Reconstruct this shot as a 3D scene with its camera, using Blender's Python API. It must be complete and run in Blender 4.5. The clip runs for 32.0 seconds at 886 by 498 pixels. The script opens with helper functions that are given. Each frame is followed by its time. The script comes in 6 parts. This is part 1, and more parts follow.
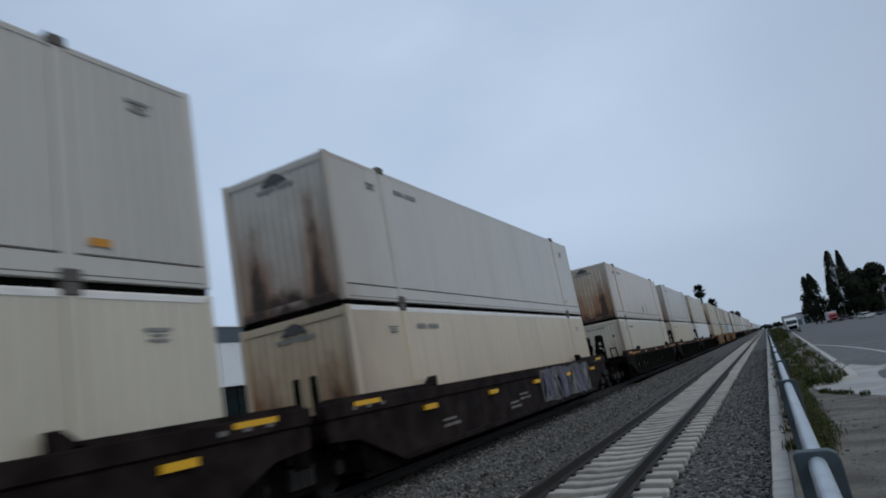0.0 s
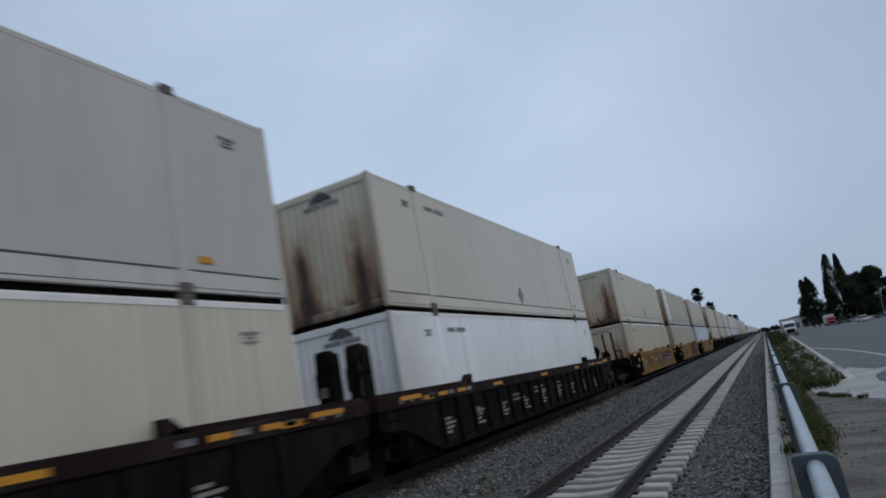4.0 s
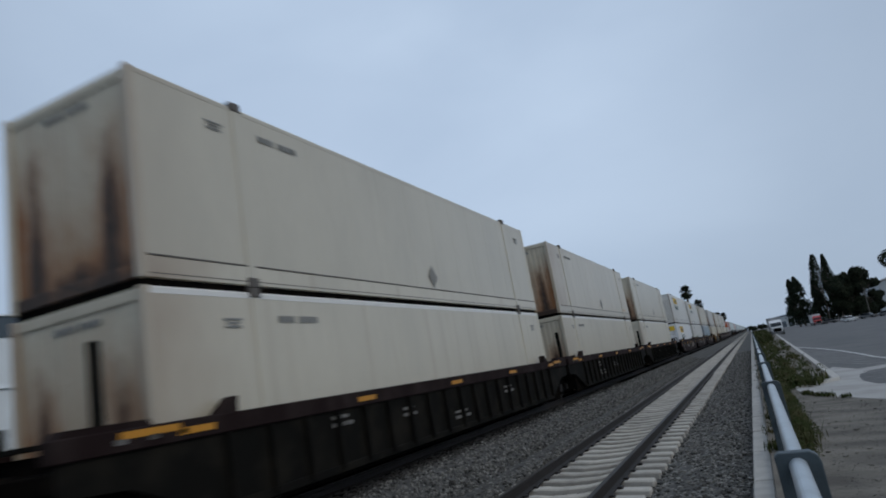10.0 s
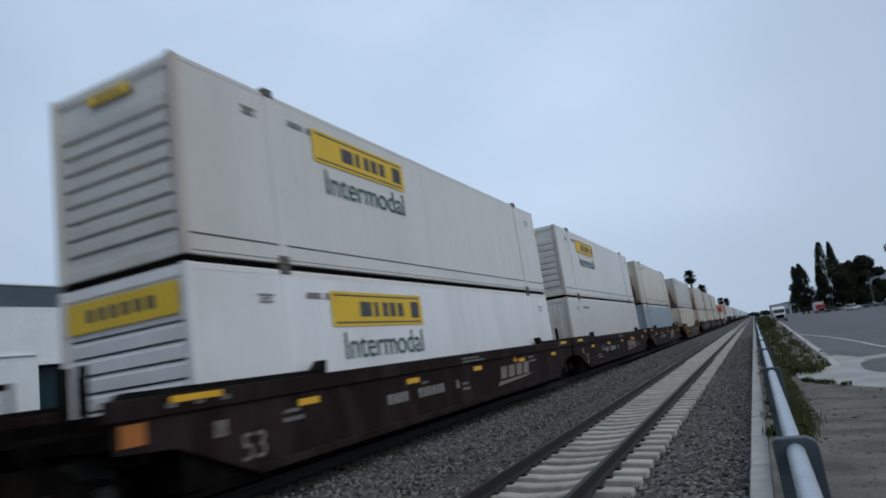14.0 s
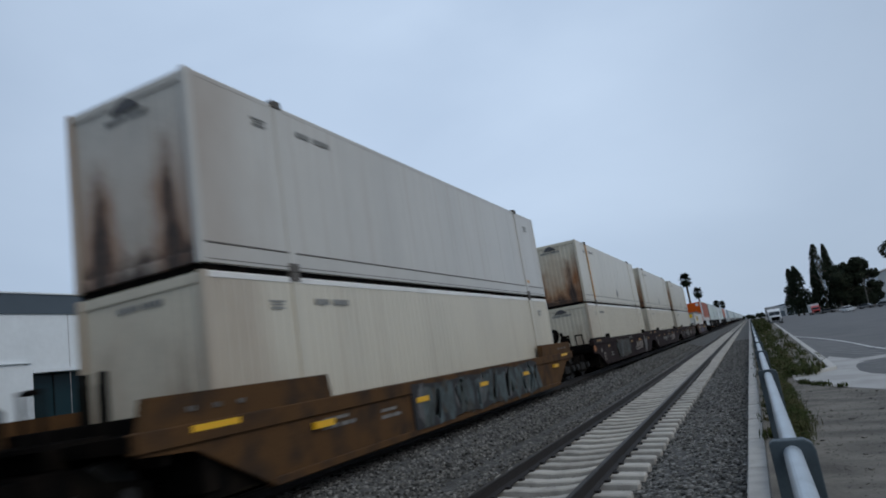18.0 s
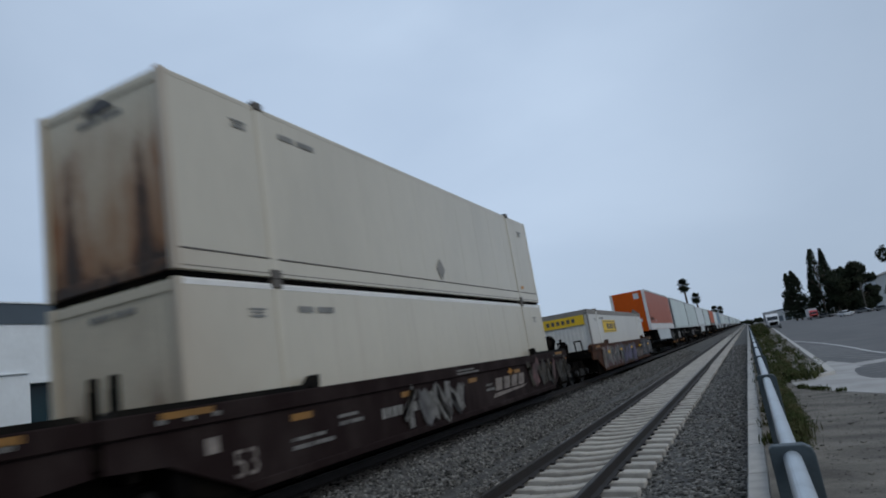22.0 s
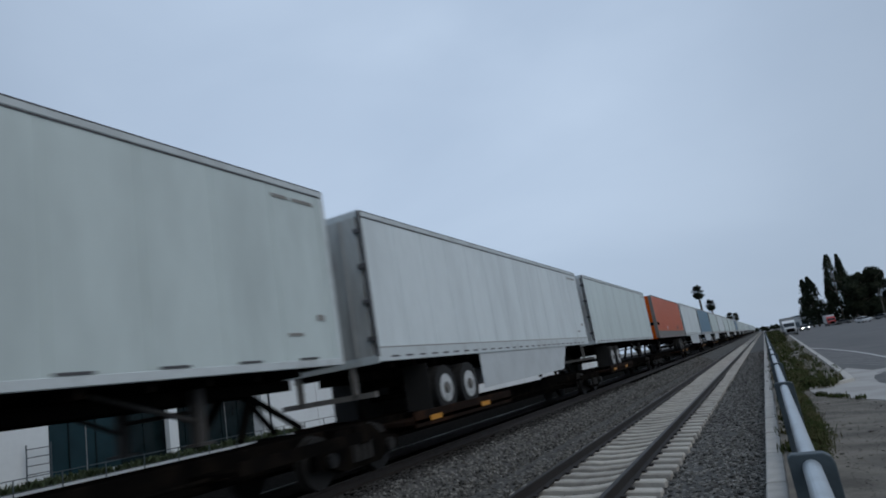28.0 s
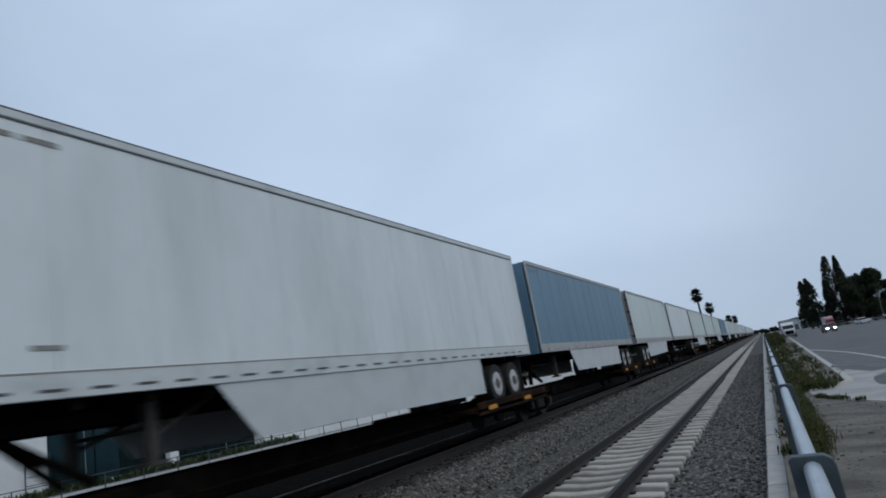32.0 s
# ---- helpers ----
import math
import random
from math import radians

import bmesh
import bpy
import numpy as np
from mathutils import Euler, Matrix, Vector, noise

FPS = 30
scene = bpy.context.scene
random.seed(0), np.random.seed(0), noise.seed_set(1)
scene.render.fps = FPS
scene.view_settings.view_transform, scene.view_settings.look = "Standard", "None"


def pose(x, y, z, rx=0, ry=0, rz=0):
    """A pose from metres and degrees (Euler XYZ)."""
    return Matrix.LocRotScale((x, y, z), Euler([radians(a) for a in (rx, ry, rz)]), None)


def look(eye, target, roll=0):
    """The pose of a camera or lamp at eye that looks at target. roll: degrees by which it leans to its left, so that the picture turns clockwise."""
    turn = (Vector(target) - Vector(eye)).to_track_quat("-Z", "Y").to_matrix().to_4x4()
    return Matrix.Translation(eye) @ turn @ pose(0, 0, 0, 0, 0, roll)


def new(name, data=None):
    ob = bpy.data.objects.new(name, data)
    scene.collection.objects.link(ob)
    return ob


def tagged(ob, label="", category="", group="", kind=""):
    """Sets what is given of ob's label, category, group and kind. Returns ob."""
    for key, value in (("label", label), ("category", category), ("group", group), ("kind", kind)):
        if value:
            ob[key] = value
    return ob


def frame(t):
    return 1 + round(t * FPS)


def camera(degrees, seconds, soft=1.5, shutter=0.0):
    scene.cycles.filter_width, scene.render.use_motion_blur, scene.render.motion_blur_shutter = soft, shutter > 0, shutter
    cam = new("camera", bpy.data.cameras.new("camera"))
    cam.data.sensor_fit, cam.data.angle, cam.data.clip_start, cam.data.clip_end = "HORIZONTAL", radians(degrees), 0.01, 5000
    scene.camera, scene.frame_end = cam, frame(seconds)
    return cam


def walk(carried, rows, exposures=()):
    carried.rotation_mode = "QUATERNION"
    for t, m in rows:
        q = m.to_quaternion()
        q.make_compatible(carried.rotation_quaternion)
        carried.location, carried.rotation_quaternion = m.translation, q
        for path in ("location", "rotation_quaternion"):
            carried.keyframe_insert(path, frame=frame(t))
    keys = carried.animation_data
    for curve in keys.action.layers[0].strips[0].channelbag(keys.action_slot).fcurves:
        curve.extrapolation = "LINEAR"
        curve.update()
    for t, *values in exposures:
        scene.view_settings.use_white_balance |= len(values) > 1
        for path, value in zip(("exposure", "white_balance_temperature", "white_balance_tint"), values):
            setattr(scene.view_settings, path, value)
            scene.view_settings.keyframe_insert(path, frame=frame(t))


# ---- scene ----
# camera: stands beside the line, turning a little in the hand
cam = camera(69.0, 32.0, soft=1.85, shutter=0.3)
walk(cam, [(t, pose(0, 0, 1.78, 90 + p, r, y)) for t, y, p, r in (
    (0, 26.95, 12.24, 10.60), (0.5, 27.04, 12.35, 10.65), (1, 26.98, 12.19, 10.60),
    (1.5, 26.84, 12.21, 10.49), (2, 26.82, 12.34, 10.42), (2.5, 27.04, 12.39, 10.46),
    (3, 26.80, 12.45, 10.36), (3.5, 26.75, 12.46, 10.49), (4, 26.79, 12.53, 10.69),
    (4.5, 26.69, 12.59, 10.70), (6.5, 25.92, 12.73, 10.47), (7, 25.90, 12.70, 10.40),
    (7.5, 25.86, 12.73, 10.51), (8, 25.87, 12.70, 10.51), (8.5, 25.65, 12.72, 10.58),
    (9, 25.99, 12.42, 10.08), (9.5, 25.94, 12.00, 9.82), (10, 25.76, 11.71, 9.72), (10.5, 26.08, 10.95, 9.46),
    (11, 25.63, 9.56, 8.45), (11.5, 25.58, 9.15, 7.89), (12, 25.19, 8.32, 8.20), (12.5, 26.71, 10.20, 9.04),
    (13, 26.69, 10.02, 8.18), (13.5, 26.14, 9.92, 8.22), (14, 25.91, 9.88, 8.38), (14.5, 25.90, 9.81, 8.53),
    (15, 25.82, 9.87, 8.64), (15.5, 25.63, 9.84, 8.53), (17.5, 25.69, 10.25, 8.73), (18, 25.62, 10.26, 8.84),
    (18.5, 25.37, 10.26, 8.75), (19, 25.33, 10.28, 8.77), (19.5, 25.20, 10.35, 9.00),
    (20, 25.72, 10.43, 8.81), (20.5, 25.69, 10.74, 8.95), (21, 25.50, 10.79, 8.98),
    (21.5, 25.50, 10.80, 9.01), (22, 25.50, 10.87, 9.24), (22.5, 25.30, 10.91, 9.50),
    (23, 25.32, 11.00, 9.40), (23.5, 25.95, 11.18, 9.18), (24, 26.66, 11.50, 9.43),
    (24.5, 27.20, 11.53, 9.49), (25, 27.39, 11.84, 9.51), (25.5, 27.32, 11.74, 9.54),
    (27.5, 26.85, 11.85, 9.44), (28, 26.67, 11.83, 9.50), (28.5, 26.76, 12.01, 9.73),
    (29, 26.64, 12.09, 9.69), (29.5, 26.52, 12.01, 9.85), (30, 27.05, 12.07, 9.50),
    (30.5, 26.90, 12.10, 9.65), (31, 26.82, 12.05, 9.90), (31.5, 26.87, 12.18, 9.95),
    (32, 26.64, 12.34, 10.14),
)], exposures=((0, 0.0), (9.5, 0.0), (11, 0.04), (13, 0.2), (15.5, 0.13), (18, 0.12), (19.2, 0.07), (20, 0.1), (23, 0.0), (24, -0.03), (29.5, -0.03), (31, 0.05), (32, 0.13)))

# ---- light: an overcast evening sky ----
world = bpy.data.worlds.new("overcast_sky")
scene.world = world
world.use_nodes = True
wn = world.node_tree
wn.nodes.clear()


def wnode(kind, **values):
    n = wn.nodes.new(kind)
    for key, value in values.items():
        n.inputs[key].default_value = value
    return n


sky = wn.nodes.new("ShaderNodeTexSky")
sky.sky_type, sky.sun_disc = "NISHITA", False
sky.sun_elevation, sky.sun_rotation = radians(40), radians(108)
coord = wn.nodes.new("ShaderNodeTexCoord")
stretch = wnode("ShaderNodeMapping", Scale=(1.0, 1.0, 2.2))
clouds = wnode("ShaderNodeTexNoise", Scale=1.7, Detail=5.0, Roughness=0.45, Distortion=0.3)
cloud_ramp = wn.nodes.new("ShaderNodeValToRGB")
cloud_ramp.color_ramp.elements[0].position, cloud_ramp.color_ramp.elements[0].color = 0.3, (0.365, 0.465, 0.615, 1)
cloud_ramp.color_ramp.elements[1].position, cloud_ramp.color_ramp.elements[1].color = 0.72, (0.47, 0.58, 0.735, 1)
dim = wn.nodes.new("ShaderNodeVectorMath")
dim.operation = "SCALE"
dim.inputs["Scale"].default_value = 0.1
veil = wnode("ShaderNodeMix", Factor=0.94)
veil.data_type = "RGBA"
back = wnode("ShaderNodeBackground", Strength=1.0)
wout = wn.nodes.new("ShaderNodeOutputWorld")
# the cloud is thinner, and brighter, towards one side
toward = wn.nodes.new("ShaderNodeVectorMath")
toward.operation = "DOT_PRODUCT"
toward.inputs[1].default_value = (-0.38, 0.78, 0.5)
thin = wn.nodes.new("ShaderNodeMapRange")
thin.interpolation_type = "SMOOTHSTEP"
for key, value in (("From Min", 0.76), ("From Max", 1.0), ("To Min", 0.90), ("To Max", 1.12)):
    thin.inputs[key].default_value = value
wn.links.new(coord.outputs["Generated"], toward.inputs[0])
wn.links.new(toward.outputs["Value"], thin.inputs["Value"])
wn.links.new(thin.outputs[0], back.inputs["Strength"])
for a, b in ((coord.outputs["Generated"], stretch.inputs["Vector"]), (stretch.outputs[0], clouds.inputs["Vector"]),
             (clouds.outputs["Fac"], cloud_ramp.inputs["Fac"]), (sky.outputs[0], dim.inputs[0]),
             (dim.outputs[0], veil.inputs["A"]), (cloud_ramp.outputs[0], veil.inputs["B"]),
             (veil.outputs["Result"], back.inputs["Color"]), (back.outputs[0], wout.inputs[0])):
    wn.links.new(a, b)
sun = new("sun", bpy.data.lights.new("sun", "SUN"))
sun.data.energy, sun.data.angle, sun.data.color = 0.72, radians(40), (1.0, 0.92, 0.79)
sun.matrix_world = look((60, -20, 52), (0, 0, 0))


# ---- materials ----
def link(m, a, b):
    m.node_tree.links.new(a, b)


def mat(name, colour, rough=0.6, metal=0.0, vary=0.25, scale=2.0, fine=35.0, bump=0.15, stretch=(1, 1, 1), second=None, split=(0.45, 0.7), per_object=0.0, coat=0.0, spec=0.5):
    """A weathered surface: a base colour that varies at two scales, fine relief, an optional second colour in patches."""
    m = bpy.data.materials.new(name)
    m.use_nodes = True
    n, bsdf = m.node_tree.nodes, m.node_tree.nodes["Principled BSDF"]
    tc = n.new("ShaderNodeTexCoord")
    info = n.new("ShaderNodeObjectInfo")
    shift = n.new("ShaderNodeVectorMath")
    shift.operation = "MULTIPLY_ADD"
    shift.inputs[0].default_value = (1, 1, 1)
    link(m, info.outputs["Random"], shift.inputs[0])
    shift.inputs[1].default_value = (37, 53, 71)
    link(m, tc.outputs["Object"], shift.inputs[2])
    mp = n.new("ShaderNodeMapping")
    mp.inputs["Scale"].default_value = stretch
    link(m, shift.outputs[0], mp.inputs["Vector"])
    big, small = n.new("ShaderNodeTexNoise"), n.new("ShaderNodeTexNoise")
    for node, s, d in ((big, scale, 6.0), (small, fine, 3.0)):
        node.inputs["Scale"].default_value, node.inputs["Detail"].default_value = s, d
        link(m, mp.outputs[0], node.inputs["Vector"])
    ramp = n.new("ShaderNodeValToRGB")
    e = ramp.color_ramp.elements
    e[0].position, e[1].position = split
    e[0].color = (*colour, 1)
    e[1].color = (*(second or [c * (1 - vary) for c in colour]), 1)
    link(m, big.outputs["Fac"], ramp.inputs["Fac"])
    grain = n.new("ShaderNodeMapRange")
    grain.inputs["To Min"].default_value, grain.inputs["To Max"].default_value = 1 - vary * 0.6, 1 + vary * 0.6
    link(m, small.outputs["Fac"], grain.inputs["Value"])
    tone = n.new("ShaderNodeMapRange")
    tone.inputs["To Min"].default_value, tone.inputs["To Max"].default_value = 1 - per_object, 1 + per_object
    link(m, info.outputs["Random"], tone.inputs["Value"])
    both = n.new("ShaderNodeMath")
    both.operation = "MULTIPLY"
    link(m, grain.outputs[0], both.inputs[0])
    link(m, tone.outputs[0], both.inputs[1])
    mul = n.new("ShaderNodeVectorMath")
    mul.operation = "SCALE"
    link(m, ramp.outputs["Color"], mul.inputs[0])
    link(m, both.outputs[0], mul.inputs["Scale"])
    link(m, mul.outputs[0], bsdf.inputs["Base Color"])
    bsdf.inputs["Roughness"].default_value, bsdf.inputs["Metallic"].default_value = rough, metal
    bsdf.inputs["Specular IOR Level"].default_value = spec
    bsdf.inputs["Coat Weight"].default_value = coat
    if bump:
        bp = n.new("ShaderNodeBump")
        bp.inputs["Strength"].default_value, bp.inputs["Distance"].default_value = bump, 0.02
        link(m, small.outputs["Fac"], bp.inputs["Height"])
        link(m, bp.outputs[0], bsdf.inputs["Normal"])
    return m


def glow(name, colour, strength):
    m = bpy.data.materials.new(name)
    m.use_nodes = True
    b = m.node_tree.nodes["Principled BSDF"]
    b.inputs["Base Color"].default_value = (*colour, 1)
    b.inputs["Emission Color"].default_value, b.inputs["Emission Strength"].default_value = (*colour, 1), strength
    return m


def stained_end(name, colour, rust, film_amount, amount):
    """The end wall of a box: paint with rust that has run down in two wide streaks and gathered at the foot."""
    m = mat(name, colour, 0.6, vary=0.15, scale=1.2, fine=20, bump=0.08)
    n, bsdf = m.node_tree.nodes, m.node_tree.nodes["Principled BSDF"]
    base = bsdf.inputs["Base Color"].links[0].from_socket
    tc = n.new("ShaderNodeTexCoord")
    sep = n.new("ShaderNodeSeparateXYZ")
    link(m, tc.outputs["Object"], sep.inputs[0])

    def math_node(op, a, b, clamp=False):
        k = n.new("ShaderNodeMath")
        k.operation, k.use_clamp = op, clamp
        for i, v in enumerate((a, b)):
            if isinstance(v, (int, float)):
                k.inputs[i].default_value = v
            elif v is not None:
                link(m, v, k.inputs[i])
        return k.outputs[0]

    info = n.new("ShaderNodeObjectInfo")
    add = n.new("ShaderNodeVectorMath")
    add.operation = "MULTIPLY_ADD"
    link(m, info.outputs["Random"], add.inputs[0])
    add.inputs[1].default_value = (19, 31, 43)
    link(m, tc.outputs["Object"], add.inputs[2])

    def noise(scale, detail=6, rough=0.6):
        k, mp = n.new("ShaderNodeTexNoise"), n.new("ShaderNodeMapping")
        k.inputs["Scale"].default_value, k.inputs["Detail"].default_value, k.inputs["Roughness"].default_value = 1.0, detail, rough
        mp.inputs["Scale"].default_value = scale
        link(m, add.outputs[0], mp.inputs["Vector"])
        link(m, mp.outputs[0], k.inputs["Vector"])
        return math_node("SUBTRACT", k.outputs["Fac"], 0.5)

    def lay(under, colour_, factor):
        k = n.new("ShaderNodeMix")
        k.data_type = "RGBA"
        link(m, factor, k.inputs["Factor"])
        link(m, under, k.inputs["A"])
        k.inputs["B"].default_value = (*colour_, 1)
        return k.outputs["Result"]

    blotch, runs, crumbs = noise((1.5, 1.5, 0.9)), noise((5.5, 5.5, 0.5)), noise((9, 9, 6), 4)
    z = sep.outputs["Z"]
    wob = math_node("ADD", blotch, math_node("MULTIPLY", runs, 0.45))
    # a thin tan film, thicker downwards
    film_ = math_node("ADD", 0.22, math_node("ADD", math_node("MULTIPLY", wob, 0.8), math_node("MULTIPLY", math_node("SUBTRACT", 1.9, z), 0.28)))
    base = lay(base, (0.31, 0.19, 0.105), math_node("MULTIPLY", film_, film_amount * 0.85, True))
    # brown rust that has spread from the foot and the corner posts
    foot = math_node("MULTIPLY", math_node("SUBTRACT", math_node("ADD", 0.75, math_node("MULTIPLY", wob, 2.4)), z), 0.8, True)
    edge = math_node("MULTIPLY", math_node("SUBTRACT", math_node("ABSOLUTE", sep.outputs["X"], None), math_node("ADD", 0.93, math_node("MULTIPLY", wob, 1.3))), 3.2, True)
    low = math_node("MULTIPLY", math_node("SUBTRACT", 2.5, z), 0.8, True)
    spread = math_node("MAXIMUM", foot, math_node("MULTIPLY", edge, low))
    base = lay(base, rust, math_node("MULTIPLY", spread, film_amount * 0.8, True))
    # two dark blots under the vents, running down and wider towards the foot
    off = math_node("ABSOLUTE", math_node("SUBTRACT", math_node("ABSOLUTE", sep.outputs["X"], None), 0.74), None)
    width = math_node("ADD", 0.16, math_node("MULTIPLY", math_node("SUBTRACT", 1.5, z), 0.09))
    body = math_node("MULTIPLY", math_node("SUBTRACT", math_node("ADD", width, math_node("MULTIPLY", wob, 0.4)), off), 6.0, True)
    reach = math_node("MULTIPLY", math_node("SUBTRACT", math_node("ADD", 2.2, math_node("MULTIPLY", blotch, 1.6)), z), 1.0, True)
    sole = math_node("MULTIPLY", math_node("SUBTRACT", math_node("ADD", 0.42, math_node("MULTIPLY", blotch, 1.6)), z), 2.6, True)
    blot = math_node("MAXIMUM", math_node("MULTIPLY", body, reach), sole)
    blot = math_node("ADD", math_node("MULTIPLY", blot, 0.95), math_node("MULTIPLY", math_node("MULTIPLY", crumbs, blot), 0.8), True)
    halo = math_node("MULTIPLY", math_node("SUBTRACT", math_node("ADD", math_node("ADD", width, 0.26), math_node("MULTIPLY", wob, 0.7)), off), 2.6, True)
    base = lay(base, rust, math_node("MULTIPLY", math_node("MULTIPLY", halo, reach), amount * 0.8, True))
    base = lay(base, (0.034, 0.019, 0.012), math_node("MULTIPLY", blot, amount, True))
    link(m, base, bsdf.inputs["Base Color"])
    return m


def side_stains(m):
    """Brown wash near the end of a side wall and thin runs down from the top rail, more on some boxes than on others."""
    n, bsdf = m.node_tree.nodes, m.node_tree.nodes["Principled BSDF"]
    base = bsdf.inputs["Base Color"].links[0].from_socket
    tc, info, sep = n.new("ShaderNodeTexCoord"), n.new("ShaderNodeObjectInfo"), n.new("ShaderNodeSeparateXYZ")
    link(m, tc.outputs["Object"], sep.inputs[0])
    shift = n.new("ShaderNodeVectorMath")
    shift.operation = "MULTIPLY_ADD"
    link(m, info.outputs["Random"], shift.inputs[0])
    shift.inputs[1].default_value = (17, 29, 41)
    link(m, tc.outputs["Object"], shift.inputs[2])
    runs, blot = n.new("ShaderNodeTexNoise"), n.new("ShaderNodeTexNoise")
    for node, scale, sc in ((runs, 1.0, (1, 5.0, 0.12)), (blot, 1.0, (1, 1.1, 0.7))):
        mp = n.new("ShaderNodeMapping")
        mp.inputs["Scale"].default_value = sc
        link(m, shift.outputs[0], mp.inputs["Vector"])
        link(m, mp.outputs[0], node.inputs["Vector"])
        node.inputs["Scale"].default_value, node.inputs["Detail"].default_value = scale, 5
    edge = n.new("ShaderNodeMath")
    edge.operation = "MULTIPLY_ADD"
    link(m, blot.outputs["Fac"], edge.inputs[0])
    edge.inputs[1].default_value = -2.6
    link(m, sep.outputs["Y"], edge.inputs[2])
    near = n.new("ShaderNodeMapRange")
    for key, value in (("From Min", -1.35), ("From Max", 0.6), ("To Min", 0.75), ("To Max", 0.0)):
        near.inputs[key].default_value = value
    link(m, edge.outputs[0], near.inputs["Value"])
    thin = n.new("ShaderNodeMapRange")
    for key, value in (("From Min", 0.56), ("From Max", 0.8), ("To Min", 0.0), ("To Max", 0.5)):
        thin.inputs[key].default_value = value
    link(m, runs.outputs["Fac"], thin.inputs["Value"])
    both = n.new("ShaderNodeMath")
    both.operation = "MAXIMUM"
    link(m, near.outputs[0], both.inputs[0])
    link(m, thin.outputs[0], both.inputs[1])
    amount = n.new("ShaderNodeMath")
    amount.operation = "MULTIPLY"
    link(m, both.outputs[0], amount.inputs[0])
    link(m, info.outputs["Random"], amount.inputs[1])
    mix = n.new("ShaderNodeMix")
    mix.data_type = "RGBA"
    link(m, amount.outputs[0], mix.inputs["Factor"])
    link(m, base, mix.inputs["A"])
    mix.inputs["B"].default_value = (0.26, 0.17, 0.10, 1)
    link(m, mix.outputs["Result"], bsdf.inputs["Base Color"])


RUST = (0.235, 0.098, 0.034)
CREAM, GREYC, WHITE, TAN, BEIGE = (0.54, 0.495, 0.395), (0.48, 0.46, 0.415), (0.65, 0.64, 0.60), (0.53, 0.44, 0.31), (0.48, 0.43, 0.335)
SIDE = {}
for key, colour in dict(blush=(0.49, 0.425, 0.35), ivory=(0.63, 0.595, 0.50), drab=(0.43, 0.40, 0.315), cream=CREAM, grey=GREYC, white=WHITE, tan=TAN, beige=BEIGE, blue=(0.26, 0.33, 0.38), reefer=(0.52, 0.61, 0.67), bright=(0.79, 0.80, 0.81)).items():
    SIDE[key] = mat("painted_steel_" + key, [0.98 * v for v in colour], 0.31, spec=1.0, vary=0.09, scale=0.7, fine=7, bump=0.03, stretch=(1, 1.0, 0.35), per_object=0.06)
    side_stains(SIDE[key])
    for lvl, thin_film, amount in (("heavy", 1.6, 1.05), ("rusty", 0.95, 1.0), ("streaked", 0.5, 1.05), ("worn", 0.42, 0.3), ("clean", 0.08, 0.05)):
        SIDE[key + lvl] = stained_end("end_" + key + "_" + lvl, colour, RUST, thin_film, amount)
RAILPAINT = mat("dark_seam_and_shadow", (0.10, 0.09, 0.08), 0.7, bump=0.05)
BAR = mat("dark_lettering_and_shadow", (0.07, 0.07, 0.075), 0.7, bump=0)
STENCIL = mat("grey_stencil", (0.23, 0.23, 0.22), 0.7, bump=0)
BARGREY = mat("faded_lettering", (0.24, 0.235, 0.22), 0.7, bump=0)
YELLOW = mat("yellow_panel", (0.72, 0.47, 0.015), 0.5, vary=0.1, bump=0)
DULLREF = mat("dirty_reflector", (0.24, 0.115, 0.02), 0.6, vary=0.3, bump=0)
ORANGEPLATE = mat("dull_orange_plate", (0.36, 0.12, 0.018), 0.6, vary=0.3, bump=0)
YREF = mat("yellow_reflector", (0.74, 0.40, 0.012), 0.4, vary=0.1, bump=0)
AMBER = mat("amber_reflector", (0.52, 0.225, 0.012), 0.45, vary=0.1, bump=0)
GREENTXT = mat("dark_green_lettering", (0.03, 0.10, 0.09), 0.6, bump=0)
CAR = dict(
    maroon=mat("maroon_car_paint", (0.0158, 0.0093, 0.009), 0.8, vary=0.5, scale=1.5, second=(0.031, 0.0225, 0.021), stretch=(1, 1, .5), spec=0.08),
    black=mat("sooty_car_paint", (0.006, 0.0057, 0.005), 0.85, vary=0.5, second=(0.015, 0.013, 0.0105), spec=0.08),
    green=mat("grey_green_car_paint", (0.0065, 0.0062, 0.0052), 0.85, vary=0.4, second=(0.0155, 0.0135, 0.0105), spec=0.08),
    yellow=mat("ochre_car_paint", (0.195, 0.112, 0.036), 0.7, vary=0.35, second=(0.105, 0.06, 0.026), split=(.45, .75), spec=0.08),
    rust=mat("rusty_car_paint", (0.085, 0.045, 0.02), 0.8, vary=0.5, second=(0.04, 0.027, 0.019), spec=0.08),
    brown=mat("brown_car_paint", (0.0105, 0.0072, 0.0068), 0.8, vary=0.45, second=(0.03, 0.022, 0.02), split=(.4, .75), spec=0.08),
    orange=mat("faded_orange_car_paint", (0.062, 0.027, 0.015), 0.75, vary=0.5, second=(0.03, 0.018, 0.013), spec=0.08))
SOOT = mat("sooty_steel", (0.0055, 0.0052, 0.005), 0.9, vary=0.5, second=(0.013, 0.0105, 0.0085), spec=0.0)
STEEL = mat("worn_wheel_steel", (0.014, 0.013, 0.012), 0.7, 0.2, vary=0.3)
RAILSIDE = mat("rusty_rail", (0.017, 0.0125, 0.0105), 0.7, 0.2, vary=0.4)
RAILTOP = mat("dull_railhead", (0.026, 0.022, 0.02), 0.55, 0.4, vary=0.2)
CONCRETE = mat("weathered_concrete", (0.425, 0.402, 0.362), 0.85, vary=0.3, scale=3, fine=60, bump=0.25, per_object=0.12)
